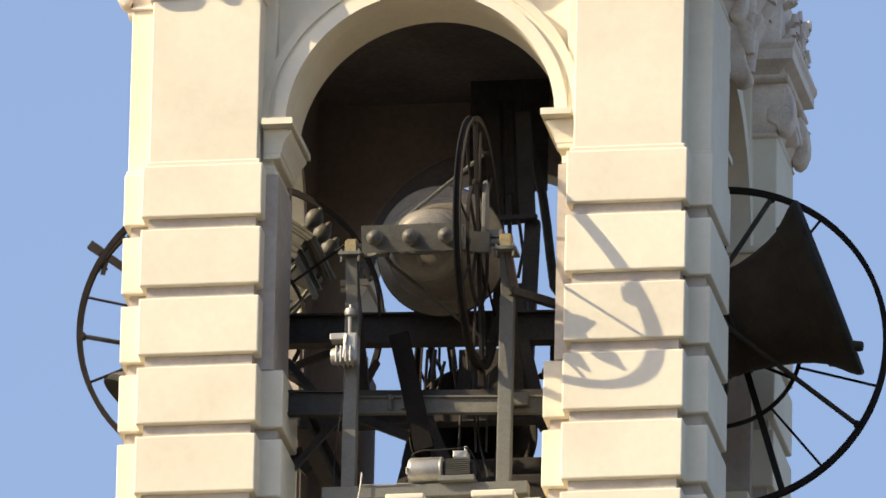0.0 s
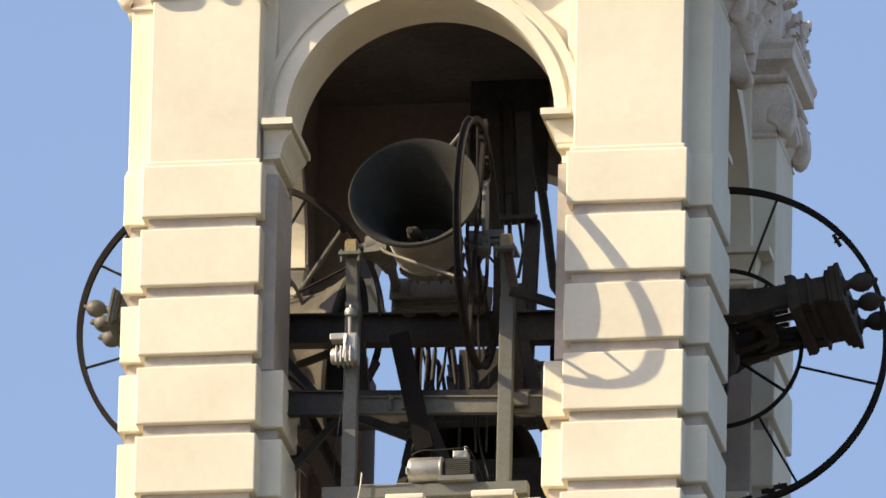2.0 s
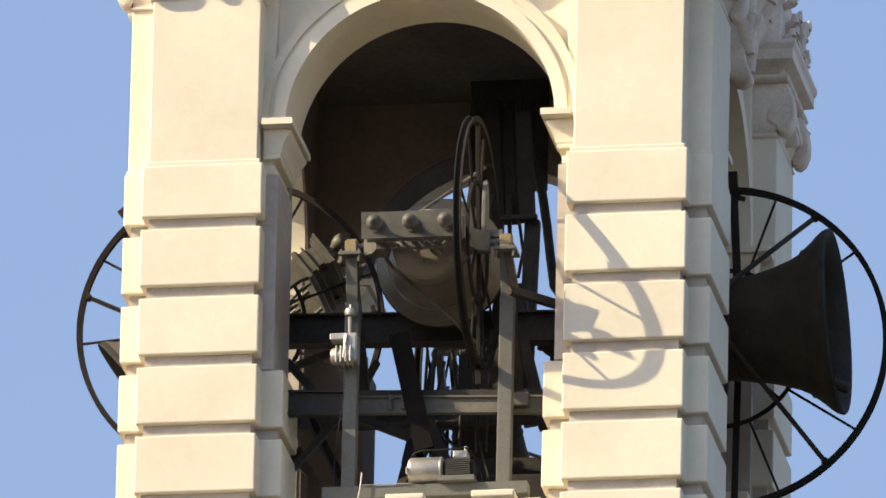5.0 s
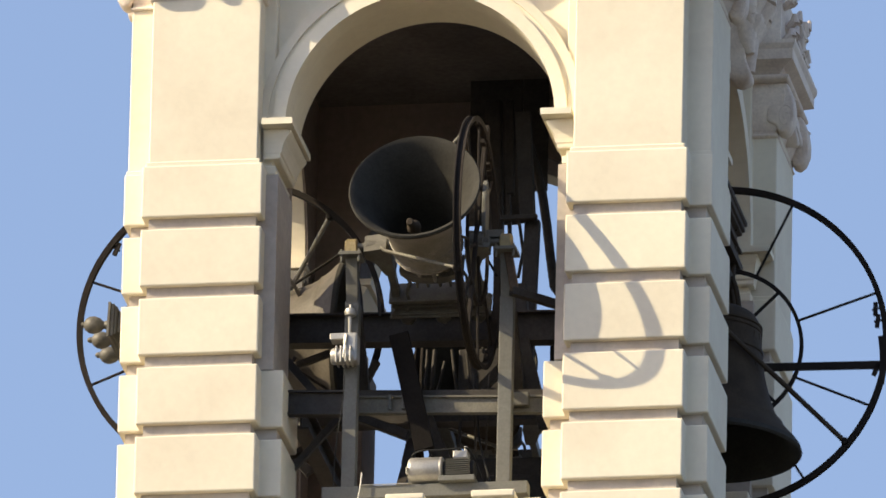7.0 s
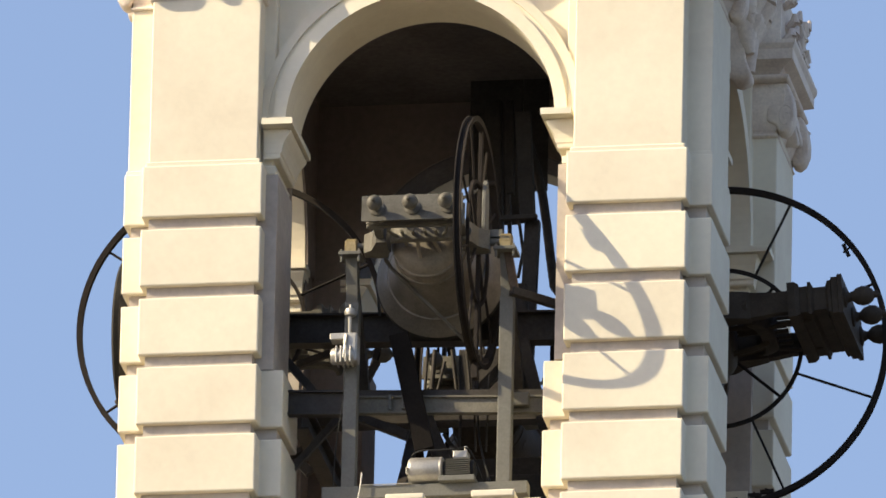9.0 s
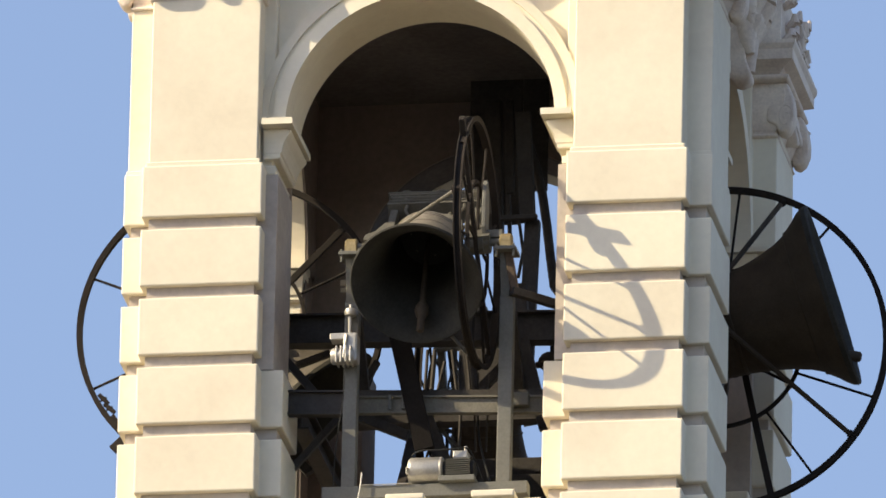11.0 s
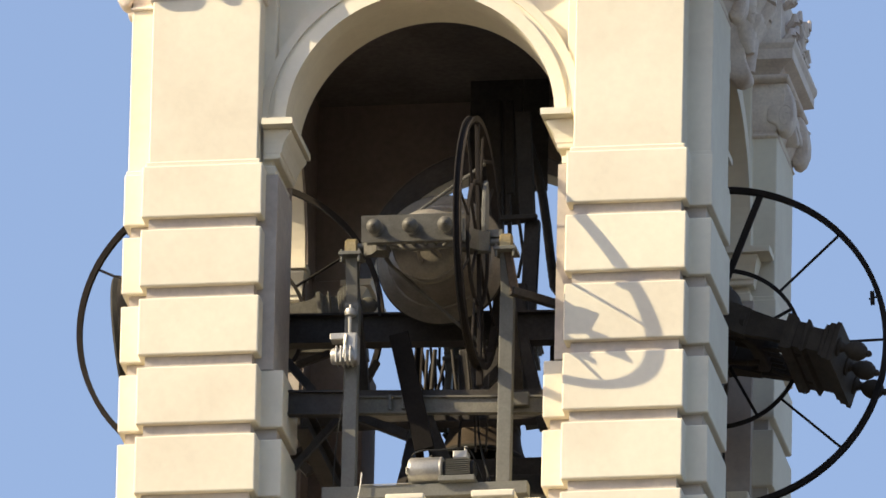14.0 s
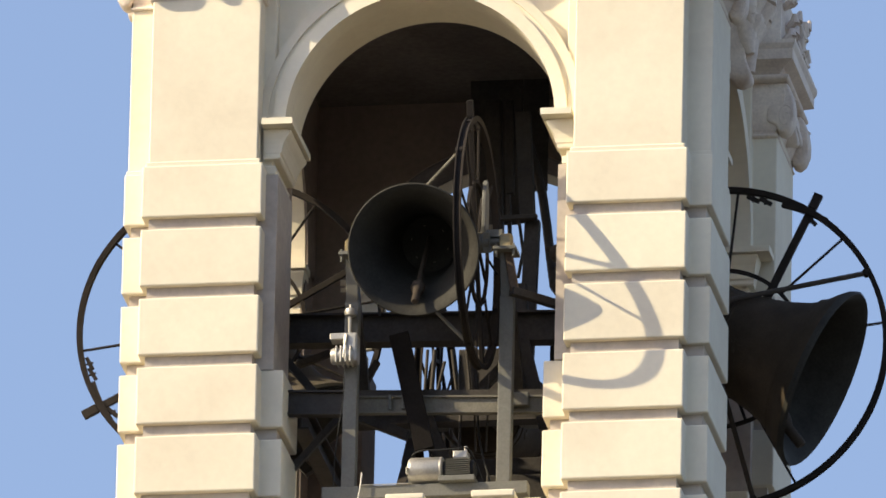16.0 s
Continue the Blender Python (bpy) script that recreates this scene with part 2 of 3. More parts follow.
SIDES = ("south", "east", "north", "west")
for q, side in enumerate(SIDES):
    wall = thing("wall_" + side, "cream stuccoed arched wall of the belfry", "wall", kind="structure")
    wall.matrix_basis = side_pose(q)
    bm = bmesh.new()
    arched_wall(bm, ARCH_R, 1.14, 0.30, D + 0.03, WALL_TOP)
    # North spandrel dark instead of cream: its inner shade is put into the colour
    part("spandrel", bm, DARK_LINING if side == "north" else STUCCO, wall)
    bm = bmesh.new()
    hoop(bm, 1.010, 1.105, 0.18, S + 0.25)
    part("archivolt", bm, STUCCO, wall)
    bm = bmesh.new()
    hoop(bm, 1.103, 1.15, 0.21, S + 0.2)
    part("archivolt_hollow", bm, STUCCO, wall)
    bm = bmesh.new()
    hoop(bm, 1.148, 1.215, 0.19, S + 0.2)
    part("archivolt_fillet", bm, STUCCO, wall)
    for sx in (-1, 1):
        bm = bmesh.new()
        prof = [(0.0, 2.775), (0.01, 2.785), (0.01, 2.81), (0.022, 2.82), (0.026, 2.85), (0.036, 2.885), (0.052, 2.92), (0.074, 2.95), (0.09, 2.975), (0.092, 2.985), (0.068, 2.987), (0.068, 2.999), (0.118, 3.001), (0.118, 3.05)]
        levels = []
        for d, z in prof:
            xs = sorted((sx * (1.048 - d), sx * 1.16))
            levels.append((*xs, S - d * (1.15 if z > 3.0 else 0.45), D + d * 0.4, z))
        frustum_loft(bm, levels)
        part("impost", bm, STUCCO, wall)
    # sill between the jambs, with two bearing stones under the steel frame
    part("sill", boxes(0.012, (-0.98, 0.98, 0.13, 0.78, -0.62, 0.04)), STUCCO, wall)
    for x0, x1, z1 in ((-0.17, 0.12, 0.075), (0.47, 0.79, 0.083)):
        part("bearing_stone", boxes(0.01, (x0, x1, 0.045, 0.5, 0.03, z1)), STUCCO, wall)
    # darker inner lining of the spandrel and of the piers
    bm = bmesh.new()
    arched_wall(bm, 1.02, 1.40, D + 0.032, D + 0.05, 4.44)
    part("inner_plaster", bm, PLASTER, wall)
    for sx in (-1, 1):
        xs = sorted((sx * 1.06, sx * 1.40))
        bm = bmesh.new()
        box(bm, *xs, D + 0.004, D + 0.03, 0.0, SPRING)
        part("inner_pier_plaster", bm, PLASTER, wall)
    # keystone, capitals and the broken entablature over each pilaster
    bm = bmesh.new()
    frustum_loft(bm, [(-w, w, y0, y1, z) for w, y0, y1, z in ((0.03, 0.09, 0.13, 3.955), (0.06, 0.06, 0.16, 3.98), (0.09, 0.035, 0.19, 4.01), (0.105, 0.03, 0.23, 4.05), (0.11, 0.05, 0.3, 4.10), (0.115, 0.075, 0.4, 4.17), (0.125, 0.06, 0.4, 4.26), (0.14, 0.0, 0.4, 4.36), (0.16, -0.05, 0.4, 4.44), (0.17, -0.06, 0.4, 4.50))])
    bevel(bm, 0.022, 3)
    part("keystone", bm, STONE, wall, "scrolled stone keystone", True)
    bm = bmesh.new()
    for x, low, high, fat, lean in ((-0.24, 4.42, 4.95, 0.07, 0.1), (-0.13, 4.2, 5.1, 0.075, 0.04), (0.0, 4.08, 5.18, 0.085, 0.0), (0.13, 4.2, 5.1, 0.075, -0.04), (0.24, 4.42, 4.95, 0.07, -0.1), (-0.32, 4.78, 5.15, 0.09, 0.05), (0.32, 4.78, 5.15, 0.09, -0.05)):
        last = None
        for i in range(9):
            u = i / 8
            y = S - 0.10 - 0.10 * u + 0.035 * math.sin(9 * u + 6 * x)
            here = (Vector((x + lean * (1 - u), y, low + (high - low) * u)), fat * (0.25 + math.sin(math.pi * (0.1 + 0.72 * u))) * (1 + 0.18 * math.sin(14 * u + 9 * x)))
            if last:
                rod(bm, last[0], here[0], last[1], 10, here[1])
            last = here
    part("carved_crest", bm, STONE, wall, "carved stone foliage over the keystone", True)
    for sx in (-1, 1):
        cx = sx * 1.59
        bm = bmesh.new()
        h = 0.4075
        frustum_loft(bm, [(cx - h - p, cx + h + p, 0.04 - q, 0.4, z) for p, q, z in ((0.0, 0.0, 3.995), (0.02, 0.025, 4.0), (0.028, 0.032, 4.012), (0.02, 0.025, 4.024), (0.004, 0.006, 4.03), (0.004, 0.006, 4.045), (0.012, 0.02, 4.06), (0.026, 0.045, 4.11), (0.038, 0.062, 4.17), (0.048, 0.076, 4.24), (0.054, 0.084, 4.31), (0.052, 0.082, 4.36), (0.044, 0.07, 4.40), (0.03, 0.05, 4.43))])
        bevel(bm, 0.012, 2)
        cap = part("capital", bm, STONE, wall, "carved stone capital with corner scrolls and leaves")
        for vx in (-0.37, 0.37):
            bm = bmesh.new()
            drop = [(-0.06, 4.425), (0.085, 4.43), (0.115, 4.39), (0.142, 4.31), (0.155, 4.22), (0.15, 4.13), (0.125, 4.06), (0.08, 4.02), (0.035, 4.035), (0.01, 4.09), (-0.06, 4.12)]
            ends = [[bm.verts.new((cx + vx + k * 0.085, 0.04 - o, z)) for o, z in drop] for k in (-1, 1)]
            bm.faces.new(ends[0]), bm.faces.new(ends[1][::-1])
            for i in range(len(drop)):
                j = (i + 1) % len(drop)
                bm.faces.new((ends[0][i], ends[1][i], ends[1][j], ends[0][j]))
            bevel(bm, 0.022, 3)
            scroll = part("scroll", bm, STONE, cap, "", True)
            for end in (-1, 1):
                bm = bmesh.new()
                n = 26
                turns = [Vector((cx + vx + end * 0.086, 0.04 - 0.085 - (0.062 - 0.055 * i / n) * math.cos(0.42 * i), 4.15 + (0.105 - 0.095 * i / n) * math.sin(0.42 * i))) for i in range(n + 1)]
                for p0, p1 in zip(turns, turns[1:]):
                    rod(bm, p0, p1, 0.0045, 6)
                part("spiral", bm, STONE, scroll, "", True)
            # leaf that curls out over the scroll
            bm = bmesh.new()
            rows = []
            for i in range(11):
                u = i / 10
                half = 0.085 * math.sin(math.pi * (0.18 + 0.74 * u))
                y, z = 0.03 - 0.15 * u ** 1.2, 4.46 - 0.15 * u + 0.02 * math.sin(3.14 * u)
                row = [(cx + vx + k * half, y + 0.035 * k * k, z - 0.012 * k * k) for k in (-1, -0.6, -0.2, 0.2, 0.6, 1)]
                rows.append([bm.verts.new(p) for p in row] + [bm.verts.new((x, yy + 0.03, zz - 0.035)) for x, yy, zz in row[::-1]])
            for p0, p1 in zip(rows, rows[1:]):
                for i in range(12):
                    bm.faces.new((p0[i], p0[(i + 1) % 12], p1[(i + 1) % 12], p1[i]))
            bm.faces.new(rows[0]), bm.faces.new(rows[-1][::-1])
            part("acanthus_leaf", bm, STONE, cap, "", True)
        for vx, low in ((-0.17, 4.16), (0.0, 4.07), (0.17, 4.13)):
            bm = bmesh.new()
            frustum_loft(bm, [(cx + vx - w, cx + vx + w, 0.04 - o, 0.08, z) for w, o, z in ((0.02, 0.11, low), (0.05, 0.125, low + 0.03), (0.075, 0.115, low + 0.09), (0.08, 0.09, low + 0.16), (0.06, 0.075, low + 0.24))])
            bevel(bm, 0.014, 2)
            part("hanging_leaf", bm, STONE, cap, "", True)
        bm = bmesh.new()
        frustum_loft(bm, [(cx - h - p, cx + h + p, -p + 0.04, 0.4, z) for p, z in ((0.06, 4.425), (0.10, 4.43), (0.115, 4.445), (0.115, 4.468), (0.04, 4.47), (0.04, 4.49))])
        bevel(bm, 0.006, 1)
        part("abacus", bm, STONE, wall)
        bm = bmesh.new()
        frustum_loft(bm, [(cx - h - p, cx + h + p, -p + 0.04, 0.4, z) for p, z in ((0.03, 4.49), (0.05, 4.52), (0.07, 4.54), (0.13, 4.57), (0.15, 4.58), (0.15, 4.66), (0.17, 4.70), (0.17, 4.73), (0.04, 4.76), (0.04, 5.2))])
        part("cornice", bm, STONE, wall, "projecting moulded cornice block")
        bm = bmesh.new()
        for z, x, r, turn in ((4.86, -0.30, 0.10, 0.5), (4.84, -0.02, 0.12, -0.2), (4.86, 0.28, 0.10, -0.6), (5.02, -0.17, 0.10, 0.3), (5.03, 0.15, 0.11, -0.4), (5.14, 0.33, 0.08, 0.2), (5.14, -0.33, 0.08, -0.2)):
            up = Vector((math.sin(turn), 0, math.cos(turn)))
            for k in (-1, 0, 1):
                root = Vector((cx + x, 0.02, z)) - up * r
                tip = root + up * r * (1.9 - 0.5 * abs(k)) + Vector((k * r * 0.75, -0.09 - 0.03 * (k == 0), 0))
                mid = (root + tip) / 2 + Vector((0, -0.045, 0))
                rod(bm, root, mid, r * 0.22, 8, r * 0.42)
                rod(bm, mid, tip, r * 0.42, 8, r * 0.16)
        part("carved_frieze", bm, STONE, wall, "carved stone relief over the cornice", True)

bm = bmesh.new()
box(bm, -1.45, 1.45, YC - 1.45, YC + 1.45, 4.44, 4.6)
c = part("ceiling", bm, DARK_LINING)
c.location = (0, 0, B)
tagged(c, "dark ceiling over the bells", "ceiling", kind="structure")
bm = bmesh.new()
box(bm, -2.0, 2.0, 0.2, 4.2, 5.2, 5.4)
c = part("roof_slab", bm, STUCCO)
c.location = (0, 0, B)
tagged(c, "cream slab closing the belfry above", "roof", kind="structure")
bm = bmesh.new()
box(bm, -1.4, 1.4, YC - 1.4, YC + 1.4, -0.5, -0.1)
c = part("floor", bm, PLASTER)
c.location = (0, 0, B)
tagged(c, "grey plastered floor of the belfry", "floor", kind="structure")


# ---- bells ----
BODY = [(0.0, 0.116), (0.13, 0.115), (0.19, 0.107), (0.222, 0.086), (0.24, 0.06), (0.248, 0.04), (0.252, 0.03), (0.262, 0.026), (0.262, 0.016), (0.254, 0.012), (0.255, 0.004), (0.262, 0.0), (0.262, -0.010), (0.256, -0.014), (0.262, -0.105), (0.270, -0.109), (0.270, -0.121), (0.264, -0.125), (0.27, -0.16), (0.285, -0.25), (0.308, -0.34), (0.34, -0.43), (0.372, -0.49), (0.385, -0.492), (0.39, -0.508), (0.425, -0.55), (0.455, -0.58), (0.478, -0.61), (0.487, -0.636), (0.478, -0.648), (0.45, -0.636), (0.40, -0.57), (0.345, -0.48), (0.29, -0.37), (0.255, -0.25), (0.238, -0.12), (0.228, 0.0), (0.20, 0.08), (0.12, 0.105), (0.0, 0.11)]


SPOKES = (29.3, 72.3, 114.8, 160.5, 202.5, 237.4, 306.3, 341.0)  # their angles round the wheel, set closer beside the lever


def make_bell(label, s, wheel_r, wheel_x, lever, bronze, cast, half=0.57):
    """A full-circle bell: axle along x, mouth down, wheel at wheel_x. s: size against the small bell."""
    bell = thing("bell", label, "bell", group="bells of the tower")
    bm = bmesh.new()
    lathe(bm, [(r * 1.012 * s, (z if z > 0 else z * 1.035) * s) for r, z in BODY[:28]], 56)
    body = part("bell_body", bm, bronze, bell, "cast bronze bell with raised bands", True)
    # inside of the bell, darker than its outside
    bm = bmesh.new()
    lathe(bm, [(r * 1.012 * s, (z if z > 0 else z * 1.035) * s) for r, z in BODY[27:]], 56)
    part("inner_face", bm, INNER_BRONZE, body, "dark inside of the bell", True)
    # relief: small figure and a frieze of short raised marks
    bm = bmesh.new()
    dice = random.Random(5)
    for i in range(22):
        a = 6.283 * i / 22 + dice.uniform(-0.05, 0.05)
        r = 0.259 * s
        for u in range(dice.choice((1, 2, 3))):
            at = a + 0.055 * u
            p = Vector((r * math.cos(at), r * math.sin(at), (-0.055 + dice.uniform(-0.012, 0.012)) * s))
            lean = Vector((-math.sin(at), math.cos(at), 0)) * dice.uniform(-0.02, 0.02) * s
            tall = Vector((0, 0, dice.uniform(0.012, 0.03) * s)) + lean
            bar(bm, p - tall, p + tall, dice.uniform(0.01, 0.022) * s, 0.008 * s, (math.cos(at), math.sin(at), 0))
    tagged(part("frieze", bm, bronze, body), kind="stuff")
    for k in range(4):
        a = -1.9 + 1.5708 * k
        d = Vector((math.cos(a), math.sin(a), 0))
        bm = bmesh.new()
        bar(bm, d * 0.285 * s + Vector((0, 0, -0.30 * s)), d * 0.272 * s + Vector((0, 0, -0.19 * s)), 0.03 * s, 0.016 * s, d)
        bar(bm, d * 0.276 * s + Vector((-d.y, d.x, 0)) * 0.035 * s + Vector((0, 0, -0.22 * s)), d * 0.276 * s - Vector((-d.y, d.x, 0)) * 0.035 * s + Vector((0, 0, -0.22 * s)), 0.02 * s, 0.016 * s, d)
        bevel(bm, 0.003)
        part("relief", bm, bronze, body)
    # clapper
    bm = bmesh.new()
    rod(bm, (0, 0, 0.1 * s), (0, 0, -0.56 * s), 0.016 * s, 10, 0.024 * s)
    lathe(bm, [(0, -0.54 * s), (0.03 * s, -0.55 * s), (0.05 * s, -0.585 * s), (0.054 * s, -0.62 * s), (0.044 * s, -0.66 * s), (0.028 * s, -0.685 * s), (0.028 * s, -0.80 * s), (0.02 * s, -0.81 * s), (0, -0.81 * s)], 16)
    clapper = part("clapper", bm, DARK_CAST, bell, "iron clapper with a round ball", True)
    # crown loops and the flat yoke above them
    for k in range(6):
        a = 6.283 * k / 6 + 0.3
        bm = bmesh.new()
        pts = [Vector((math.cos(a) * r * s, math.sin(a) * r * s, z * s)) for r, z in ((0.15, 0.10), (0.14, 0.17), (0.125, 0.24), (0.10, 0.30))]
        for p, q in zip(pts, pts[1:]):
            rod(bm, p, q, 0.015 * s, 8)
        part("crown_loop", bm, bronze, bell, "", True)
    bm = bmesh.new()
    rod(bm, (0, 0, 0.14 * s), (0, 0, 0.34 * s), 0.04 * s, 12)
    part("crown_core", bm, bronze, bell, "", True)
    bm = bmesh.new()
    n, rows = 14, []
    for i in range(n + 1):
        u = -1 + 2 * i / n
        x, z0, z1 = u * 0.24 * s, (0.20 + 0.065 * (1 - u ** 4)) * s, (0.25 + 0.088 * (1 - u ** 4)) * s
        w = (0.075 + 0.022 * (1 - u * u)) * s
        rows.append([bm.verts.new(p) for p in ((x, -w, z0), (x, w, z0), (x, w, z1), (x, -w, z1))])
    bm.faces.new(rows[0]), bm.faces.new(rows[-1])
    for p, q in zip(rows, rows[1:]):
        for i in range(4):
            bm.faces.new((p[i], p[(i + 1) % 4], q[(i + 1) % 4], q[i]))
    bevel(bm, 0.01 * s)
    part("yoke", bm, cast, bell, "flat cast yoke with drooping ends over the crown")
    for x in (-0.13, -0.05, 0.04, 0.12):
        for y in (-0.055, 0.055):
            bm = bmesh.new()
            rod(bm, (x * s, y * s, 0.3 * s), (x * s, y * s, 0.41 * s), 0.013 * s, 6)
            part("bolt", bm, cast, bell)
    # headstock with mouldings, and its three balls
    hx = 0.365 * s
    bm = bmesh.new()
    levels = [(0.0, 0.088, 0.535), (0.0, 0.088, 0.56), (-0.012, 0.078, 0.572), (-0.022, 0.066, 0.575), (-0.022, 0.066, 0.60), (-0.006, 0.082, 0.603), (-0.006, 0.082, 0.612), (-0.03, 0.058, 0.62), (-0.03, 0.058, 0.66), (-0.01, 0.08, 0.668), (-0.01, 0.08, 0.678), (0.0, 0.092, 0.682), (0.0, 0.092, 0.70), (0.012, 0.10, 0.704), (0.012, 0.10, 0.718)]
    deep = 1.08 if s > 1.05 else 1.0
    tall = 1.6 if s > 1.4 else 1.0
    lift = 0.04 if s > 1.4 else 0.0
    frustum_loft(bm, [(-hx - x * s, hx + x * s, -y * deep * s, y * deep * s, (0.718 - (0.718 - z) * tall) * s + lift) for x, y, z in levels])
    stock = part("headstock", bm, cast, bell, "moulded cast-iron headstock")
    reach = 0.30 if s > 1.4 else 0.265
    slim = 0.9 if s > 1.2 else 1.0
    for x in (-reach, 0.0, reach):
        bm = bmesh.new()
        lathe(bm, [(r * slim * s, z * s) for r, z in [(0, 0.71), (0.058, 0.712), (0.058, 0.728), (0.034, 0.735), (0.024, 0.755), (0.027, 0.762), (0.047, 0.782), (0.059, 0.815), (0.055, 0.843), (0.036, 0.868), (0.02, 0.876), (0.021, 0.888), (0.01, 0.903), (0, 0.905)]], 18, (x * s, 0, lift))
        part("ball_finial", bm, cast, stock, "round ball on a turned neck", True)
    for x in (-0.24, 0.24):
        for y in (-1, 1):
            bm = bmesh.new()
            rod(bm, (x * s, y * 0.06 * s, 0.638 * s + lift), (x * s, y * 0.078 * s, 0.638 * s + lift), 0.014 * s, 8)
            part("bolt_head", bm, cast, stock)
    # side arms from the headstock down to the axle
    for k in (-1, 1):
        bm = bmesh.new()
        cheek = 0.95 if s > 1.05 else 0.55
        xs = sorted((k * 0.288 * s, k * 0.342 * s))
        frustum_loft(bm, [(*xs, -w * cheek * s, w * cheek * s, z * s + (lift if z > 0.5 else 0.0)) for w, z in ((0.075, 0.22), (0.07, 0.30), (0.06, 0.38), (0.062, 0.48), (0.08, 0.54))])
        lathe(bm, [(0, 0.235 * s), (0.05 * s, 0.235 * s), (0.05 * s, 0.21 * s), (0, 0.21 * s)], 12, (k * 0.315 * s, 0, 0))
        prof = [(0.27, 0.25), (0.345, 0.25), (0.40, 0.11), (0.47, 0.05), (0.47, -0.035), (0.30, -0.06), (0.275, 0.05)]
        lo = [bm.verts.new((k * x * s, -0.075 * s, z * s)) for x, z in prof]
        hi = [bm.verts.new((k * x * s, 0.075 * s, z * s)) for x, z in prof]
        bm.faces.new(lo), bm.faces.new(hi[::-1])
        for i in range(len(prof)):
            j = (i + 1) % len(prof)
            bm.faces.new((lo[i], lo[j], hi[j], hi[i]))
        part("side_arm", bm, cast, bell, "cast arm between headstock and axle")
        bm = bmesh.new()
        lathe(bm, [(0, k * 0.28 * s), (0.05 * s, k * 0.28 * s), (0.05 * s, k * 0.46 * s), (0.03 * s, k * 0.47 * s), (0.03 * s, k * (half + 0.02)), (0, k * (half + 0.02))], 16, axis="X")
        part("axle", bm, cast, bell, "", True)
        pts = [(0.215, 0, 0.53 + lift / s), (0.22, 0, 0.46), (0.20, 0, 0.40), (0.17, 0, 0.33)]
        for y in (-0.07, 0.07):
            bm = bmesh.new()
            for p, q in zip(pts, pts[1:]):
                rod(bm, (k * p[0] * s, y * s, p[2] * s), (k * q[0] * s, y * s, q[2] * s), 0.012 * s, 8)
            part("tie_rod", bm, cast, bell)
    for y in (-1, 1):
        bm = bmesh.new()
        rod(bm, (-0.33 * s, y * 0.07 * s, -0.07 * s), (-0.29 * s, y * 0.13 * s, -0.10 * s), 0.016 * s, 8)
        rod(bm, (-0.29 * s, y * 0.13 * s, -0.10 * s), (wheel_x * 0.97 if wheel_x > 0 else 0.34 * s, y * wheel_r * 0.765, -wheel_r * 0.6), 0.014 * s, 8)
        part("brace_rod", bm, cast, bell, "thin iron brace from axle arm to wheel rim")
        end = Vector((wheel_x * 0.97 if wheel_x > 0 else 0.34 * s, y * wheel_r * 0.765, -wheel_r * 0.6))
        bm = bmesh.new()
        lathe(bm, [(0, -0.04), (0.026, -0.034), (0.03, 0.0), (0.026, 0.034), (0, 0.04)], 10, end, "X")
        part("brace_clamp", bm, RIM, bell, "round clamp that ties the brace to the rim", True)
    # wheel
    R, x = wheel_r, wheel_x
    bm = bmesh.new()
    ring(bm, [(R - 0.03, x - 0.026), (R + 0.01, x - 0.032), (R + 0.01, x - 0.022), (R - 0.014, x - 0.01), (R - 0.014, x + 0.01), (R + 0.01, x + 0.022), (R + 0.01, x + 0.032), (R - 0.03, x + 0.026)], 96, (0, 0, 0), "X")
    wheel = part("wheel", bm, RIM, bell, "thin dark iron rope wheel with a grooved rim", True)
    bm = bmesh.new()
    r = R * 0.49
    ring(bm, [(r - 0.014, x - 0.012), (r + 0.014, x - 0.012), (r + 0.014, x + 0.012), (r - 0.014, x + 0.012)], 56, (0, 0, 0), "X")
    part("inner_ring", bm, RIM, wheel)
    bm = bmesh.new()
    lathe(bm, [(0, x - 0.05), (0.075 * s, x - 0.05), (0.075 * s, x + 0.05), (0, x + 0.05)], 20, axis="X")
    part("hub", bm, cast, wheel, "", True)
    for k in SPOKES:
        a = math.radians(k if lever < 0 else 180 - k)
        d = Vector((0, math.cos(a), math.sin(a)))
        o = Vector((x, 0, 0))
        bm = bmesh.new()
        rod(bm, o + d * R * 0.49, o + d * (R - 0.02), 0.0105, 6)
        part("spoke", bm, RIM, wheel)
    for k in range(4):
        a = math.radians(45 + 90 * k)
        d = Vector((0, math.cos(a), math.sin(a)))
        bm = bmesh.new()
        rod(bm, Vector((x, 0, 0)) + d * 0.05, Vector((x, 0, 0)) + d * R * 0.48, 0.013, 6)
        part("inner_spoke", bm, RIM, wheel)
    # lever that sticks out over the rim, and the rope clamps beside it
    bm = bmesh.new()
    lz = -0.11 * s if s > 1.4 else -0.07 * s
    bar(bm, (x, lever * 0.1, lz), (x, lever * (R + 0.1), lz), 0.03, 0.06)
    bar(bm, (x, lever * 0.12, lz), (x, -lever * (R - 0.015), lz * 0.4), 0.03, 0.05)
    bar(bm, (x, lever * (R + 0.01), lz), (x, lever * (R + 0.13), lz), 0.045, 0.068)
    bevel(bm, 0.004)
    part("lever", bm, RIM, wheel, "flat iron lever across the wheel rim")
    for da in (-0.24, -0.16, 0.16, -2.16):
        a = da + (math.pi if lever < 0 else 0)
        d = Vector((0, math.cos(a), math.sin(a)))
        t = Vector((0, -d.z, d.y))
        bm = bmesh.new()
        bar(bm, Vector((x, 0, 0)) + d * (R - 0.05) - t * 0.05, Vector((x, 0, 0)) + d * (R - 0.075) + t * 0.05, 0.03, 0.03)
        rod(bm, Vector((x, 0, 0)) + d * (R - 0.09), Vector((x, 0, 0)) + d * (R - 0.01), 0.008, 6)
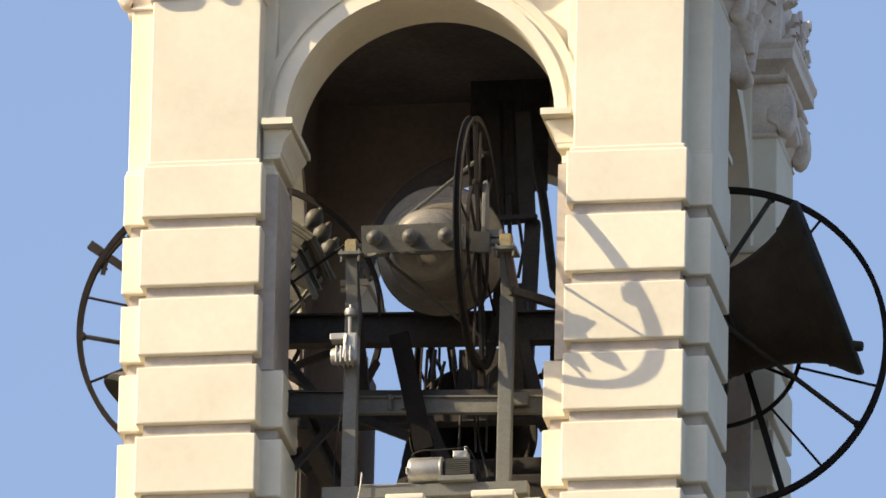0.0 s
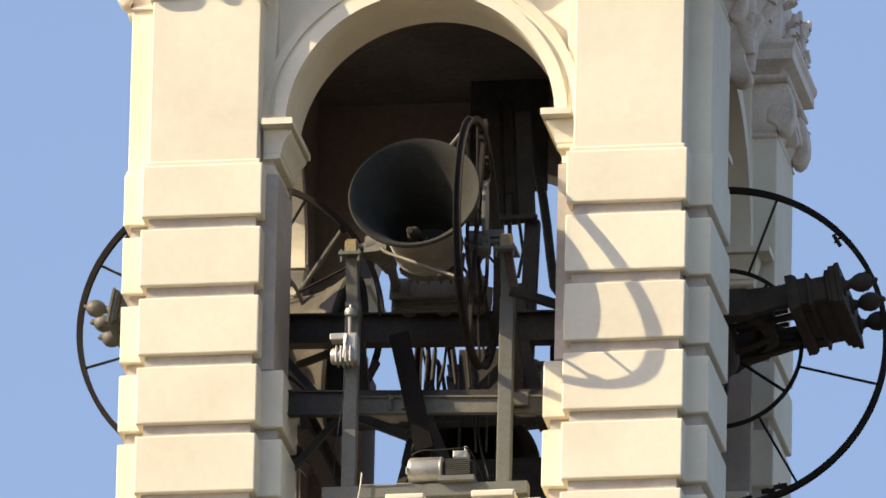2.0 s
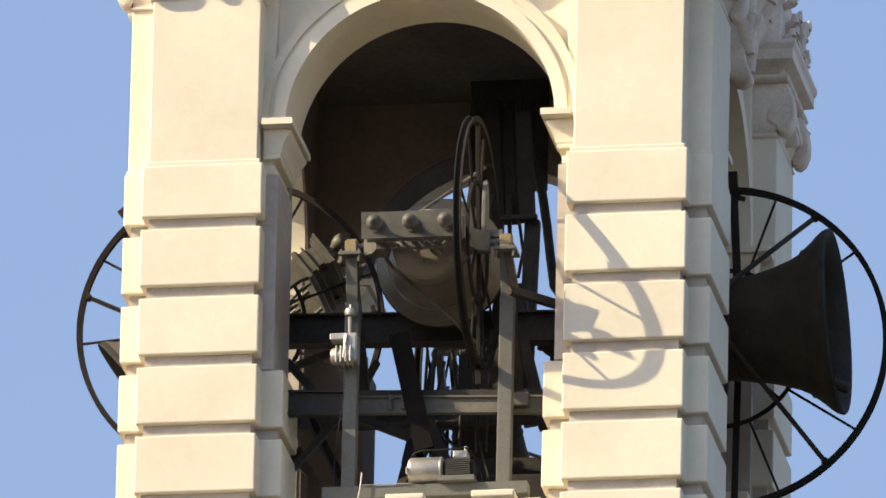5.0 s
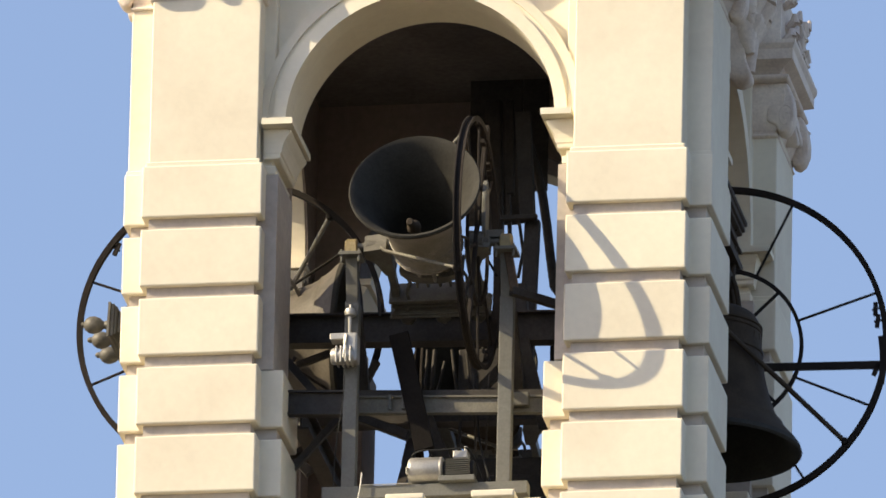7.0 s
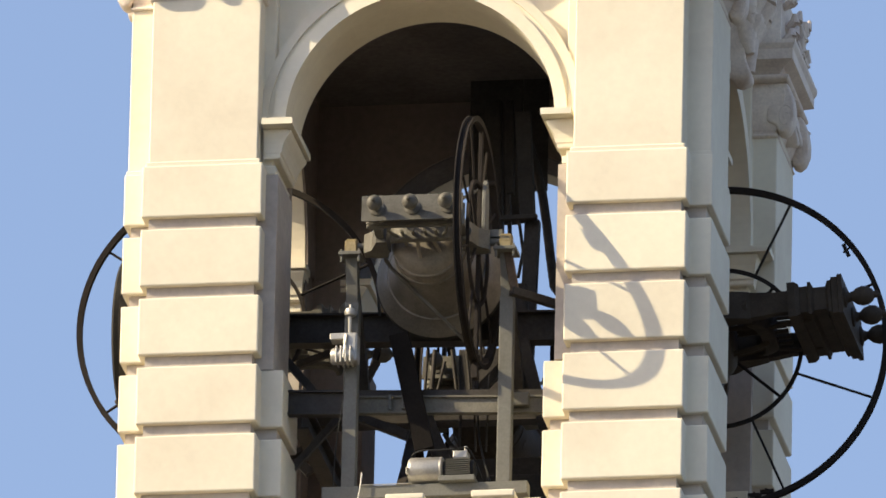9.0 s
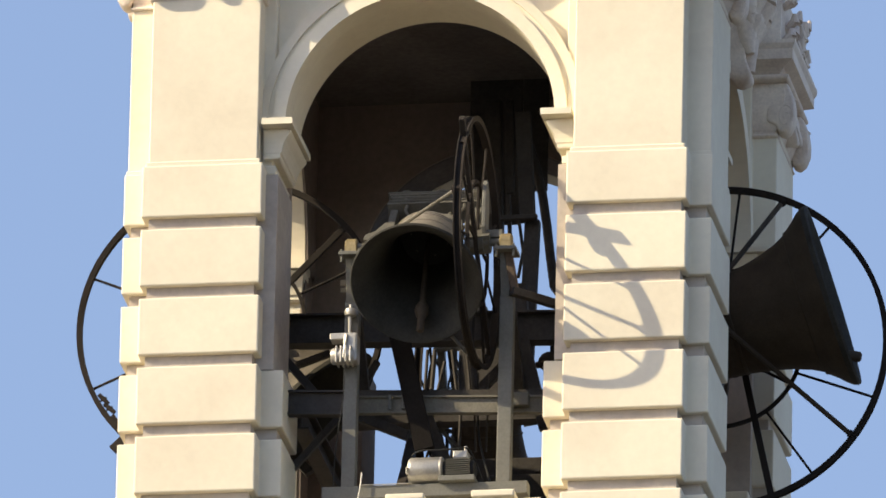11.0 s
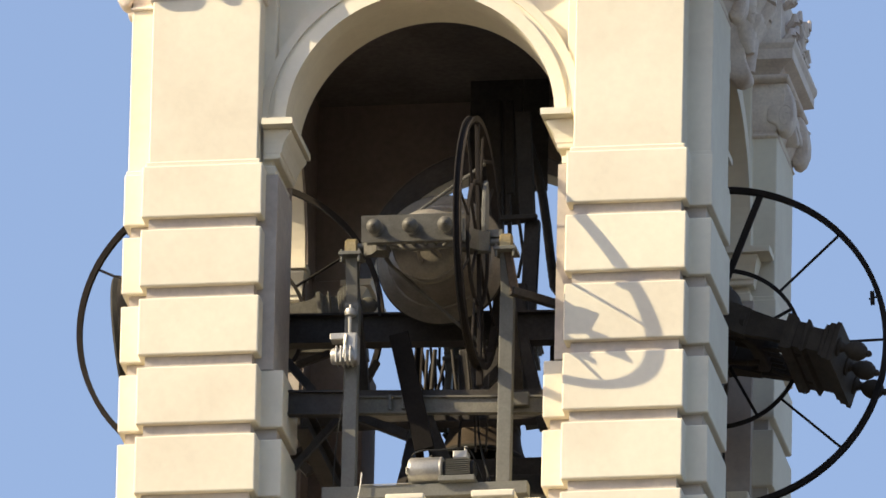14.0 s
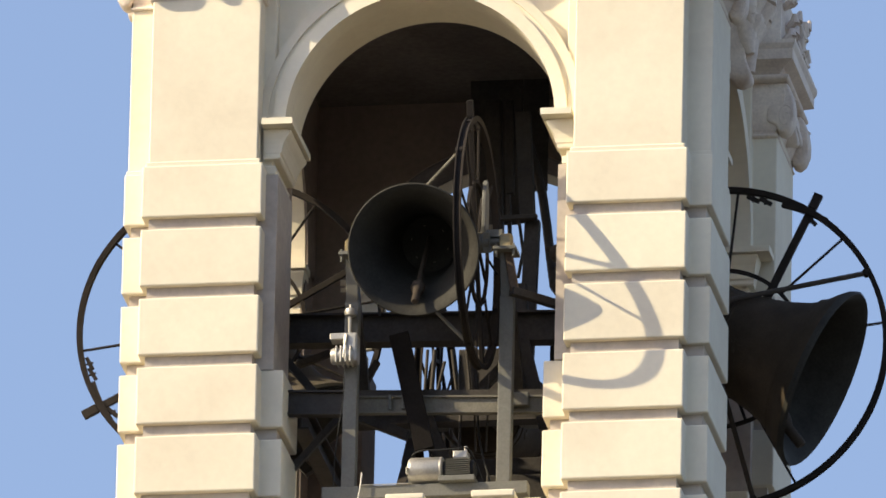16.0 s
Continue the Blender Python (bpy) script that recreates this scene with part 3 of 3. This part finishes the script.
        part("rope_clamp", bm, RIM, wheel)
    bm = bmesh.new()
    for k in range(6):
        a0, a1 = [0.03 - 0.05 * (k + e) + 0.15 for e in (0, 1)]
        p0, p1 = [Vector((x, lever * (R - 0.03) * math.cos(w), lz + (R - 0.03) * math.sin(w))) for w in (a0, a1)]
        bar(bm, p0, p1, 0.045, 0.04, (0, math.cos(a0) * lever, math.sin(a0)))
    part("rim_plate", bm, RIM, wheel, "bolted plate along the rim beside the lever")
    return bell, clapper


bell_front, clapper_front = make_bell("weathered grey bronze bell with headstock and rope wheel, swinging", 1.0, 0.93, 0.372, -1, BRONZE, CAST)
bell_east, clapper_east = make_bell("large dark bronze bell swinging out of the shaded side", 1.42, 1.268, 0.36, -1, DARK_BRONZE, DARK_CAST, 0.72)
bell_west, clapper_west = make_bell("large dull dark bronze bell with headstock, swinging beside a pier", 1.27, 1.155, 0.33, -1, DULL_BRONZE, CAST, 0.70)
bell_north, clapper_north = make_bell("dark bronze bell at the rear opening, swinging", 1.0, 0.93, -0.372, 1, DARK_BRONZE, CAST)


# ---- steel frames ----
def steel_frame(label, mat):
    """Two posts with bearings on a base beam, under one bell; built at the front opening."""
    fr = thing("steel_support", label, "steel support", group="supports that carry the bells")
    for x in (-0.502, 0.655):
        part("post", boxes(0.006, (x - 0.052, x + 0.052, 0.345, 0.445, 0.245, 1.70)), mat, fr)
        bm = bmesh.new()
        bar(bm, (x, 0.395, 1.66), (x, 0.31, 2.03), 0.09, 0.085, (0, 1, 0))
        bevel(bm, 0.006)
        part("post_head", bm, mat, fr)
        part("bearing_seat", boxes(0.005, (x - 0.085, x + 0.085, 0.19, 0.40, 2.012, 2.04)), mat, fr)
        bm = bmesh.new()
        lathe(bm, [(0, x - 0.045), (0.05, x - 0.045), (0.062, x - 0.035), (0.062, x + 0.035), (0.05, x + 0.045), (0, x + 0.045)], 20, (0, 0.28, 2.098), "X")
        box(bm, x - 0.04, x + 0.04, 0.22, 0.34, 2.04, 2.09)
        part("bearing", bm, BRASS, fr, "tarnished yellow bearing housing", True)
        for bx in (-0.065, 0.065):
            bm = bmesh.new()
            rod(bm, (x + bx, 0.21, 1.96), (x + bx, 0.21, 2.06), 0.009, 6)
            part("bolt", bm, mat, fr)
        bm = bmesh.new()
        bar(bm, (x, 0.36, 1.9), (x, 1.0, 1.2), 0.07, 0.07)
        part("rear_brace", bm, BLACK, fr)
    part("base_beam", boxes(0.006, (-0.695, 0.84, 0.34, 0.465, 0.15, 0.248)), mat, fr)
    bm = bmesh.new()
    bar(bm, (0.66, 0.30, 2.06), (0.72, 0.33, 1.72), 0.06, 0.075, (0, 1, 0))
    bevel(bm, 0.01)
    part("lock_arm", bm, RUST, fr, "rust-brown arm below the bearing")
    return fr


frame_front = steel_frame("grey painted steel frame carrying the small bell", STEEL)
frame_east = copy_thing(frame_front, side_pose(1))
frame_north = copy_thing(frame_front, side_pose(2))
frame_west = copy_thing(frame_front, side_pose(3))
for f in (frame_east, frame_north, frame_west):
    tagged(f, "steel post frame carrying a bell at its opening")

bm = bmesh.new()
frustum_loft(bm, [(0.478, 0.508, 0.28 - w, 0.28 + w, z) for w, z in ((0.03, 2.1), (0.075, 2.2), (0.08, 2.42), (0.055, 2.52), (0.025, 2.58))])
box(bm, 0.50, 0.63, 0.25, 0.31, 2.13, 2.19)
bevel(bm, 0.005)
part("guard_plate", bm, STEEL, frame_front, "pale pointed guard plate beside the wheel")

cage = thing("steel_cage", "dark steel cage of beams and braces inside the belfry", "steel frame")


def member(name, a, b, w, h, round_=False, mat=None):
    bm = bmesh.new()
    if round_:
        rod(bm, a, b, w, 10)
    else:
        bar(bm, a, b, w, h, (0, 1, 0))
        bevel(bm, 0.004, 1)
    return part(name, bm, mat or BLACK, cage)


bm = bmesh.new()
i_beam(bm, (-0.49, 0.62, 0.976), (0.96, 0.62, 0.932), 0.06, 0.135)
part("cross_beam", bm, BROWN_STEEL, cage, "brown steel joist across the opening")
bm = bmesh.new()
i_beam(bm, (-1.08, 0.40, 0.935), (-0.46, 0.40, 0.91), 0.08, 0.19)
part("wall_stub", bm, BLACK, cage)
bm = bmesh.new()
i_beam(bm, (-1.42, 1.3, 1.83), (1.42, 1.3, 1.77), 0.14, 0.235)
part("cross_beam", bm, BLACK, cage)
for x in (-0.95, 0.95):
    bm = bmesh.new()
    i_beam(bm, (x, 0.82, 0.98), (x, 3.6, 0.98), 0.12, 0.2)
    part("side_joist", bm, BLACK, cage)
bm = bmesh.new()
i_beam(bm, (-1.12, 3.5, 1.08), (1.12, 3.5, 1.08), 0.12, 0.2)
part("cross_beam", bm, BLACK, cage)
bm = bmesh.new()
i_beam(bm, (-1.42, 3.1, 1.8), (1.42, 3.1, 1.8), 0.14, 0.22)
part("cross_beam", bm, BLACK, cage)
# first strut blacker than the rest: its shade is put into the colour
member("strut", (-0.178, 0.53, 1.492), (0.037, 0.53, 0.577), 0.145, 0.06, False, SHADE_IRON)
member("strut", (-0.52, 1.6, 1.672), (-0.634, 1.6, 1.453), 0.05, 0.05, False)
member("strut", (-0.62, 1.35, 1.15), (-0.233, 1.35, 0.985), 0.07, 0.07, False)
member("strut", (-0.28, 1.9, 1.502), (-0.033, 1.9, 0.913), 0.12, 0.08, False)
member("strut", (-0.65, 0.75, 0.931), (-0.989, 0.75, 0.544), 0.05, 0.05, False)
member("strut", (-1.132, 1.2, 1.552), (-0.904, 1.2, 1.277), 0.06, 0.06, False)
member("strut", (-1.215, 1.6, 1.63), (-0.876, 1.6, 1.752), 0.05, 0.05, False)
# stays, pipes and bars at the rear opening
member("pipe", (0.41, 2.5, 3.782), (0.502, 2.5, 3.485), 0.036, 0.036, True)
member("pipe", (0.502, 2.5, 3.485), (0.549, 2.5, 3.28), 0.036, 0.036, True)
member("pipe", (0.549, 2.5, 3.28), (0.588, 2.5, 3.031), 0.036, 0.036, True)
member("pipe", (0.588, 2.5, 3.031), (0.619, 2.5, 2.782), 0.036, 0.036, True)
member("pipe", (0.619, 2.5, 2.782), (0.653, 2.5, 2.542), 0.036, 0.036, True)
member("pipe", (0.653, 2.5, 2.542), (0.711, 2.5, 2.468), 0.036, 0.036, True)
member("stay", (0.53, 2.2, 2.96), (0.501, 2.2, 1.848), 0.112, 0.08, False)
member("stay", (0.448, 2.15, 3.81), (0.5, 2.15, 2.943), 0.115, 0.08, False)
member("cross_bar", (0.251, 2.05, 2.934), (0.588, 2.05, 2.94), 0.036, 0.05, False)
member("thin_rod", (0.406, 2.3, 3.019), (0.445, 2.3, 2.761), 0.013, 0.013, True)
member("thin_rod", (0.445, 2.3, 2.761), (0.411, 2.3, 2.551), 0.013, 0.013, True)
member("post", (0.13, 2.7, 4.115), (0.17, 2.7, 3.006), 0.115, 0.1, False)
member("stay", (0.267, 2.6, 4.073), (0.287, 2.6, 3.326), 0.06, 0.06, False)
member("stay", (0.273, 2.6, 3.372), (0.296, 2.6, 2.897), 0.03, 0.03, False)
member("stay", (0.479, 1.9, 2.346), (0.539, 1.9, 1.472), 0.13, 0.09, False)
member("thin_rod", (0.119, 2.4, 2.225), (0.145, 2.4, 1.999), 0.012, 0.012, True)
bm = bmesh.new()
bar(bm, (-1.12, 0.69, 1.10), (1.04, 0.69, 1.035), 0.09, 0.05)
part("angle_iron", bm, BLACK, cage)
for x in (-0.20, -0.10):
    bm = bmesh.new()
    rod(bm, (x - 0.04, 0.58, 1.035), (x - 0.04, 0.57, 0.92), 0.014, 6)
    part("clamp_bolt", bm, STEEL, cage)
member("strut", (0.655, 1.1, 1.63), (0.839, 1.1, 0.912), 0.09, 0.07, False)
member("strut", (0.611, 1.5, 1.729), (0.278, 1.5, 1.385), 0.07, 0.07, False)
member("bracket", (0.697, 0.3, 1.72), (1.008, 0.55, 1.687), 0.06, 0.07, False)
member("guide_rod", (-0.383, 3.0, 2.254), (-0.397, 3.0, 1.939), 0.012, 0.012, True)
member("guide_rod", (-0.327, 3.0, 2.252), (-0.346, 3.0, 1.938), 0.018, 0.012, True)
member("guide_rod", (-0.251, 3.0, 2.159), (-0.298, 3.0, 1.936), 0.012, 0.012, True)
member("guide_rod", (-0.197, 3.0, 2.248), (-0.156, 3.0, 1.931), 0.014, 0.012, True)
member("guide_rod", (-0.086, 3.0, 2.243), (-0.053, 3.0, 1.927), 0.012, 0.012, True)
member("guide_rod", (-0.337, 3.0, 1.735), (-0.318, 3.0, 1.442), 0.012, 0.012, True)
member("guide_rod", (-0.122, 3.0, 1.727), (-0.129, 3.0, 1.435), 0.012, 0.012, True)
member("rope", (-0.465, 1.2, 2.152), (-0.441, 1.2, 1.884), 0.012, 0.012, True)
member("rope", (0.325, 0.9, 1.304), (0.355, 0.9, 0.682), 0.008, 0.012, True)
member("rope", (0.444, 0.9, 1.3), (0.432, 0.9, 0.679), 0.008, 0.012, True)
# dark plates added to close bright gaps low at the rear opening
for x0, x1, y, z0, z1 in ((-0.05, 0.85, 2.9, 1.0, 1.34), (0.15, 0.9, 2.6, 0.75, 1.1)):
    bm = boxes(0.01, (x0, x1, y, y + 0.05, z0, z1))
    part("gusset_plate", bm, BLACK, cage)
# one more added dark plate, where the rear bell fills the gap
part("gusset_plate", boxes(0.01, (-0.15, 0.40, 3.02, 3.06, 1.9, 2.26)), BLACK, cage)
# block and its bracket added for the sunlit patch beside the post
bm = bmesh.new()
prism(bm, [(0.655, 0.55), (0.80, 0.55), (0.80, 0.68), (0.655, 0.68)], 0.912, 1.018)
bevel(bm, 0.008)
part("mounting_block", bm, STEEL, cage, "added steel block for a pale lit patch beside the post")
member("bracket", (0.655, 0.60, 0.93), (0.655, 0.42, 0.90), 0.05, 0.05, False)
# dark sheets added behind the bells, to keep the upper rear black
part("iron_screen", boxes(0.006, (-0.10, 0.30, 3.0, 3.03, 3.24, 4.40)), BLACK, cage, "added black sheet that keeps the rear dark")
part("iron_screen", boxes(0.006, (0.305, 0.50, 3.0, 3.03, 3.50, 4.40)), BLACK, cage, "added black sheet that keeps the rear dark")


# ---- drive motor, striker and cables ----
motor = thing("drive_motor", "bare metal drum and black finned electric motor on the base beam", "motor", (-0.018, 0.23, B + 0.248))
bm = bmesh.new()
lathe(bm, [(0, -0.035), (0.085, -0.035), (0.098, -0.02), (0.1, -0.005), (0.1, 0.195), (0.098, 0.2), (0.1, 0.205), (0.1, 0.215), (0.085, 0.225), (0, 0.225)], 32, (0, 0.16, 0.115), "X")
part("drum", bm, ZINC, motor, "shiny bare zinc drum", True)
bm = bmesh.new()
lathe(bm, [(0, 0.22), (0.068, 0.22), (0.068, 0.455), (0.05, 0.465), (0, 0.465)], 24, (0, 0.16, 0.115), "X")
body = part("motor_body", bm, RUBBER, motor, "black motor housing", True)
fin = bmesh.new()
box(fin, 0.25, 0.43, 0.07, 0.25, -0.002, 0.002)
fin_mesh = part("cooling_fin", fin, STEEL, body)
fin_mesh.location = (0, 0, 0.06)
for k in range(1, 8):
    f = fin_mesh.copy()
    scene.collection.objects.link(f)
    f.location = (0, 0, 0.06 + 0.016 * k)
part("terminal_box", boxes(0.008, (0.30, 0.41, 0.09, 0.2, 0.185, 0.245)), ZINC, motor, "pale metal terminal box")
bm = bmesh.new()
rod(bm, (0.39, 0.13, 0.245), (0.39, 0.13, 0.285), 0.013, 10)
part("cable_gland", bm, ZINC, motor)
part("foot", boxes(0.006, (0.2, 0.47, 0.06, 0.27, 0.0, 0.045)), STEEL, motor)
part("end_bracket", boxes(0.004, (-0.042, -0.034, 0.05, 0.075, 0.06, 0.12)), ZINC, motor)

winch = thing("striker_motor", "small pale cast-metal gear motor bolted on the steel post", "motor", (-0.502, 0.345, B + 1.135))
part("gearbox", boxes(0.018, (-0.04, 0.07, -0.13, 0.0, 0.05, 0.27)), ZINC, winch, "pale cast gearbox")
bm = bmesh.new()
lathe(bm, [(0, -0.13), (0.05, -0.13), (0.062, -0.115), (0.062, 0.03), (0.05, 0.045), (0, 0.045)], 20, (0, -0.09, 0.10), "X")
part("motor_drum", bm, ZINC, winch, "", True)
part("top_plate", boxes(0.006, (-0.14, 0.06, -0.12, 0.0, 0.225, 0.275)), ZINC, winch)
for k in range(4):
    part("rib", boxes(0.003, (-0.09 + 0.035 * k, -0.078 + 0.035 * k, -0.155, -0.02, 0.035, 0.165)), ZINC, winch)
bm = bmesh.new()
rod(bm, (-0.035, -0.14, 0.07), (-0.01, -0.14, 0.25), 0.012, 8)
part("lever", bm, ZINC, winch)
bm = bmesh.new()
rod(bm, (0.0, -0.06, 0.27), (-0.005, -0.05, 0.44), 0.014, 8)
part("rod", bm, ZINC, winch)
bm = bmesh.new()
lathe(bm, [(0, -0.03), (0.04, -0.025), (0.048, 0.0), (0.04, 0.025), (0.012, 0.035), (0.012, 0.06), (0, 0.062)], 16, (0.0, -0.05, 0.455))
part("knob", bm, ZINC, winch, "", True)


def cable(label, pts, r, mat=None):
    curve = bpy.data.curves.new("cable", "CURVE")
    curve.dimensions, curve.bevel_depth, curve.bevel_resolution, curve.resolution_u = "3D", r, 2, 8
    sp = curve.splines.new("NURBS")
    sp.points.add(len(pts) - 1)
    for p, c in zip(sp.points, pts):
        p.co = (*c, 1)
    sp.use_endpoint_u, sp.order_u = True, 3
    curve.materials.append(mat or RUBBER)
    ob = new("cable", curve)
    ob.location = (0, 0, B)
    return tagged(ob, label, "cable")


cable("thin dark cable hanging beside the steel post", [(-0.52, 0.2, 1.15), (-0.52, 0.22, 0.95), (-0.555, 0.26, 0.78), (-0.595, 0.28, 0.46), (-0.61, 0.34, 0.25)], 0.004)
cable("dark cable looped over the drive motor", [(-0.02, 0.3, 0.455), (0.02, 0.28, 0.49), (0.19, 0.28, 0.485), (0.33, 0.3, 0.5), (0.38, 0.33, 0.52), (0.43, 0.36, 0.47), (0.49, 0.4, 0.29)], 0.006)
cable("thin pale wire standing on the base beam", [(-0.415, 0.30, 0.13), (-0.40, 0.30, 0.22), (-0.39, 0.30, 0.335)], 0.006, ZINC)
cable("thin wire stretched along the base beam", [(-0.40, 0.33, 0.25), (-0.17, 0.33, 0.248), (-0.02, 0.33, 0.252)], 0.004, ZINC)
cable("black cable between two bell supports", [(0.36, 0.9, 1.3), (0.37, 0.85, 0.95), (0.40, 0.8, 0.7), (0.5, 0.6, 0.4), (0.55, 0.43, 0.25)], 0.008)

# ---- pigeon ----
pigeon = thing("pigeon", "grey pigeon in flight with wings raised", "bird")
pigeon.scale = (0.84, 0.84, 0.84)
bm = bmesh.new()
lathe(bm, [(0, -0.17), (0.022, -0.16), (0.042, -0.11), (0.058, -0.03), (0.056, 0.04), (0.042, 0.09), (0.03, 0.115), (0.031, 0.14), (0.024, 0.16), (0, 0.172)], 16, axis="X")
part("body", bm, FEATHER, pigeon, "", True)
bm = bmesh.new()
rod(bm, (0.165, 0, -0.002), (0.192, 0, -0.008), 0.008, 8, 0.002)
part("beak", bm, RUBBER, pigeon)
bm = bmesh.new()
frustum_loft(bm, [(-0.24, -0.13, -0.05, 0.055, -0.006), (-0.23, -0.13, -0.045, 0.045, 0.008)])
part("tail", bm, DARK_FEATHER, pigeon, "dark brown-grey tail")
bm = bmesh.new()
lathe(bm, [(0, 0.085), (0.044, 0.088), (0.034, 0.115), (0.034, 0.14), (0.027, 0.162), (0, 0.176)], 16, axis="X")
part("head", bm, DARK_FEATHER, pigeon, "dark brown-grey head and neck", True)
for k in (-1, 1):
    bm = bmesh.new()
    outline_w = [(0.07, 0.03, 0.03), (0.06, 0.09, 0.10), (-0.01, 0.11, 0.14), (-0.11, 0.13, 0.185), (-0.14, 0.12, 0.17), (-0.09, 0.08, 0.09), (-0.07, 0.03, 0.03)]
    lo = [bm.verts.new((x, k * y, z)) for x, y, z in outline_w]
    hi = [bm.verts.new((x, k * y - k * 0.008, z + 0.008)) for x, y, z in outline_w]
    bm.faces.new(lo), bm.faces.new(hi[::-1])
    for i in range(len(lo)):
        j = (i + 1) % len(lo)
        bm.faces.new((lo[i], lo[j], hi[j], hi[i]))
    part("wing", bm, FEATHER, pigeon, "raised grey wing")


def PIGEON(t):
    """Where the pigeon is: level flight past the tower, nearer to the eye."""
    if t < 4.0:
        return (6.76 - 15.0 * (4.0 - t), -44.5, B - 15.36 + 0.8 * (4.0 - t))
    if t < 4.1:
        return (6.76 + 12.1 * (t - 4.0), -44.5, B - 15.36 - 3.55 * (t - 4.0))
    return (8.0 + 18.0 * (t - 4.1), -44.5, B - 15.715 - 1.0 * min(t - 4.1, 3.0))


# ---- swings ----
def wave(period, base, *terms):
    """Angle of a swing in degrees over time: a short Fourier series."""
    def angle(t):
        w = 2 * math.pi * t / period
        return base + sum(c * math.cos(k * w) + s * math.sin(k * w) for k, (c, s) in enumerate(zip(terms[::2], terms[1::2]), 1))
    return angle


AXLE_FRONT, AXLE_EAST, AXLE_WEST, AXLE_NORTH = (0.066, 0.28, B + 2.098), (1.897, 2.24, B + 2.04), (-1.70, 2.27, B + 2.112), (-0.12, 4.15, B + 2.098)
SWINGS = (
    (bell_front, clapper_front, AXLE_FRONT, 0, wave(4.83, 2.42, -109.52, 22.18, 0.2, 0.8, 1.64, -0.69, -0.4, 1.14)),
    (bell_east, clapper_east, AXLE_EAST, 90, wave(5.69, 2.44, 110.22, -17.77, -0.48, 0.74, -2.98, 1.8, 0.3, 0.07, 0.94, -0.05)),
    (bell_west, clapper_west, AXLE_WEST, -90, wave(5.15, -2.59, -33.41, 89.52, -0.43, 0.53)),
    (bell_north, clapper_north, AXLE_NORTH, 0, wave(5.9, 0.0, 62.1, 88.4)),
)


def motions():
    for bell, clapper, at, turn, angle in SWINGS:
        sense = -1 if turn < 0 else 1
        walk(bell, [(k / 10, Matrix.Translation(at) @ pose(0, 0, 0, 0, 0, turn) @ pose(0, 0, 0, -sense * angle(k / 10))) for k in range(161)])
        # the clapper drops against the lower lip
        walk(clapper, [(k / 10, pose(0, 0, 0, 29 * sense * math.tanh(2.2 * math.sin(radians(angle(k / 10)))))) for k in range(161)])
    # the pigeon crosses between 3.9 and 4.2 s
    walk(pigeon, [(t, pose(*PIGEON(t), 0, 4, 12)) for t in (0.0, 1.0, 2.0, 3.0, 3.5, 3.8, 3.9, 4.0, 4.1, 4.2, 4.3, 4.6, 5.5, 8.0, 12.0, 16.0)])


motions()
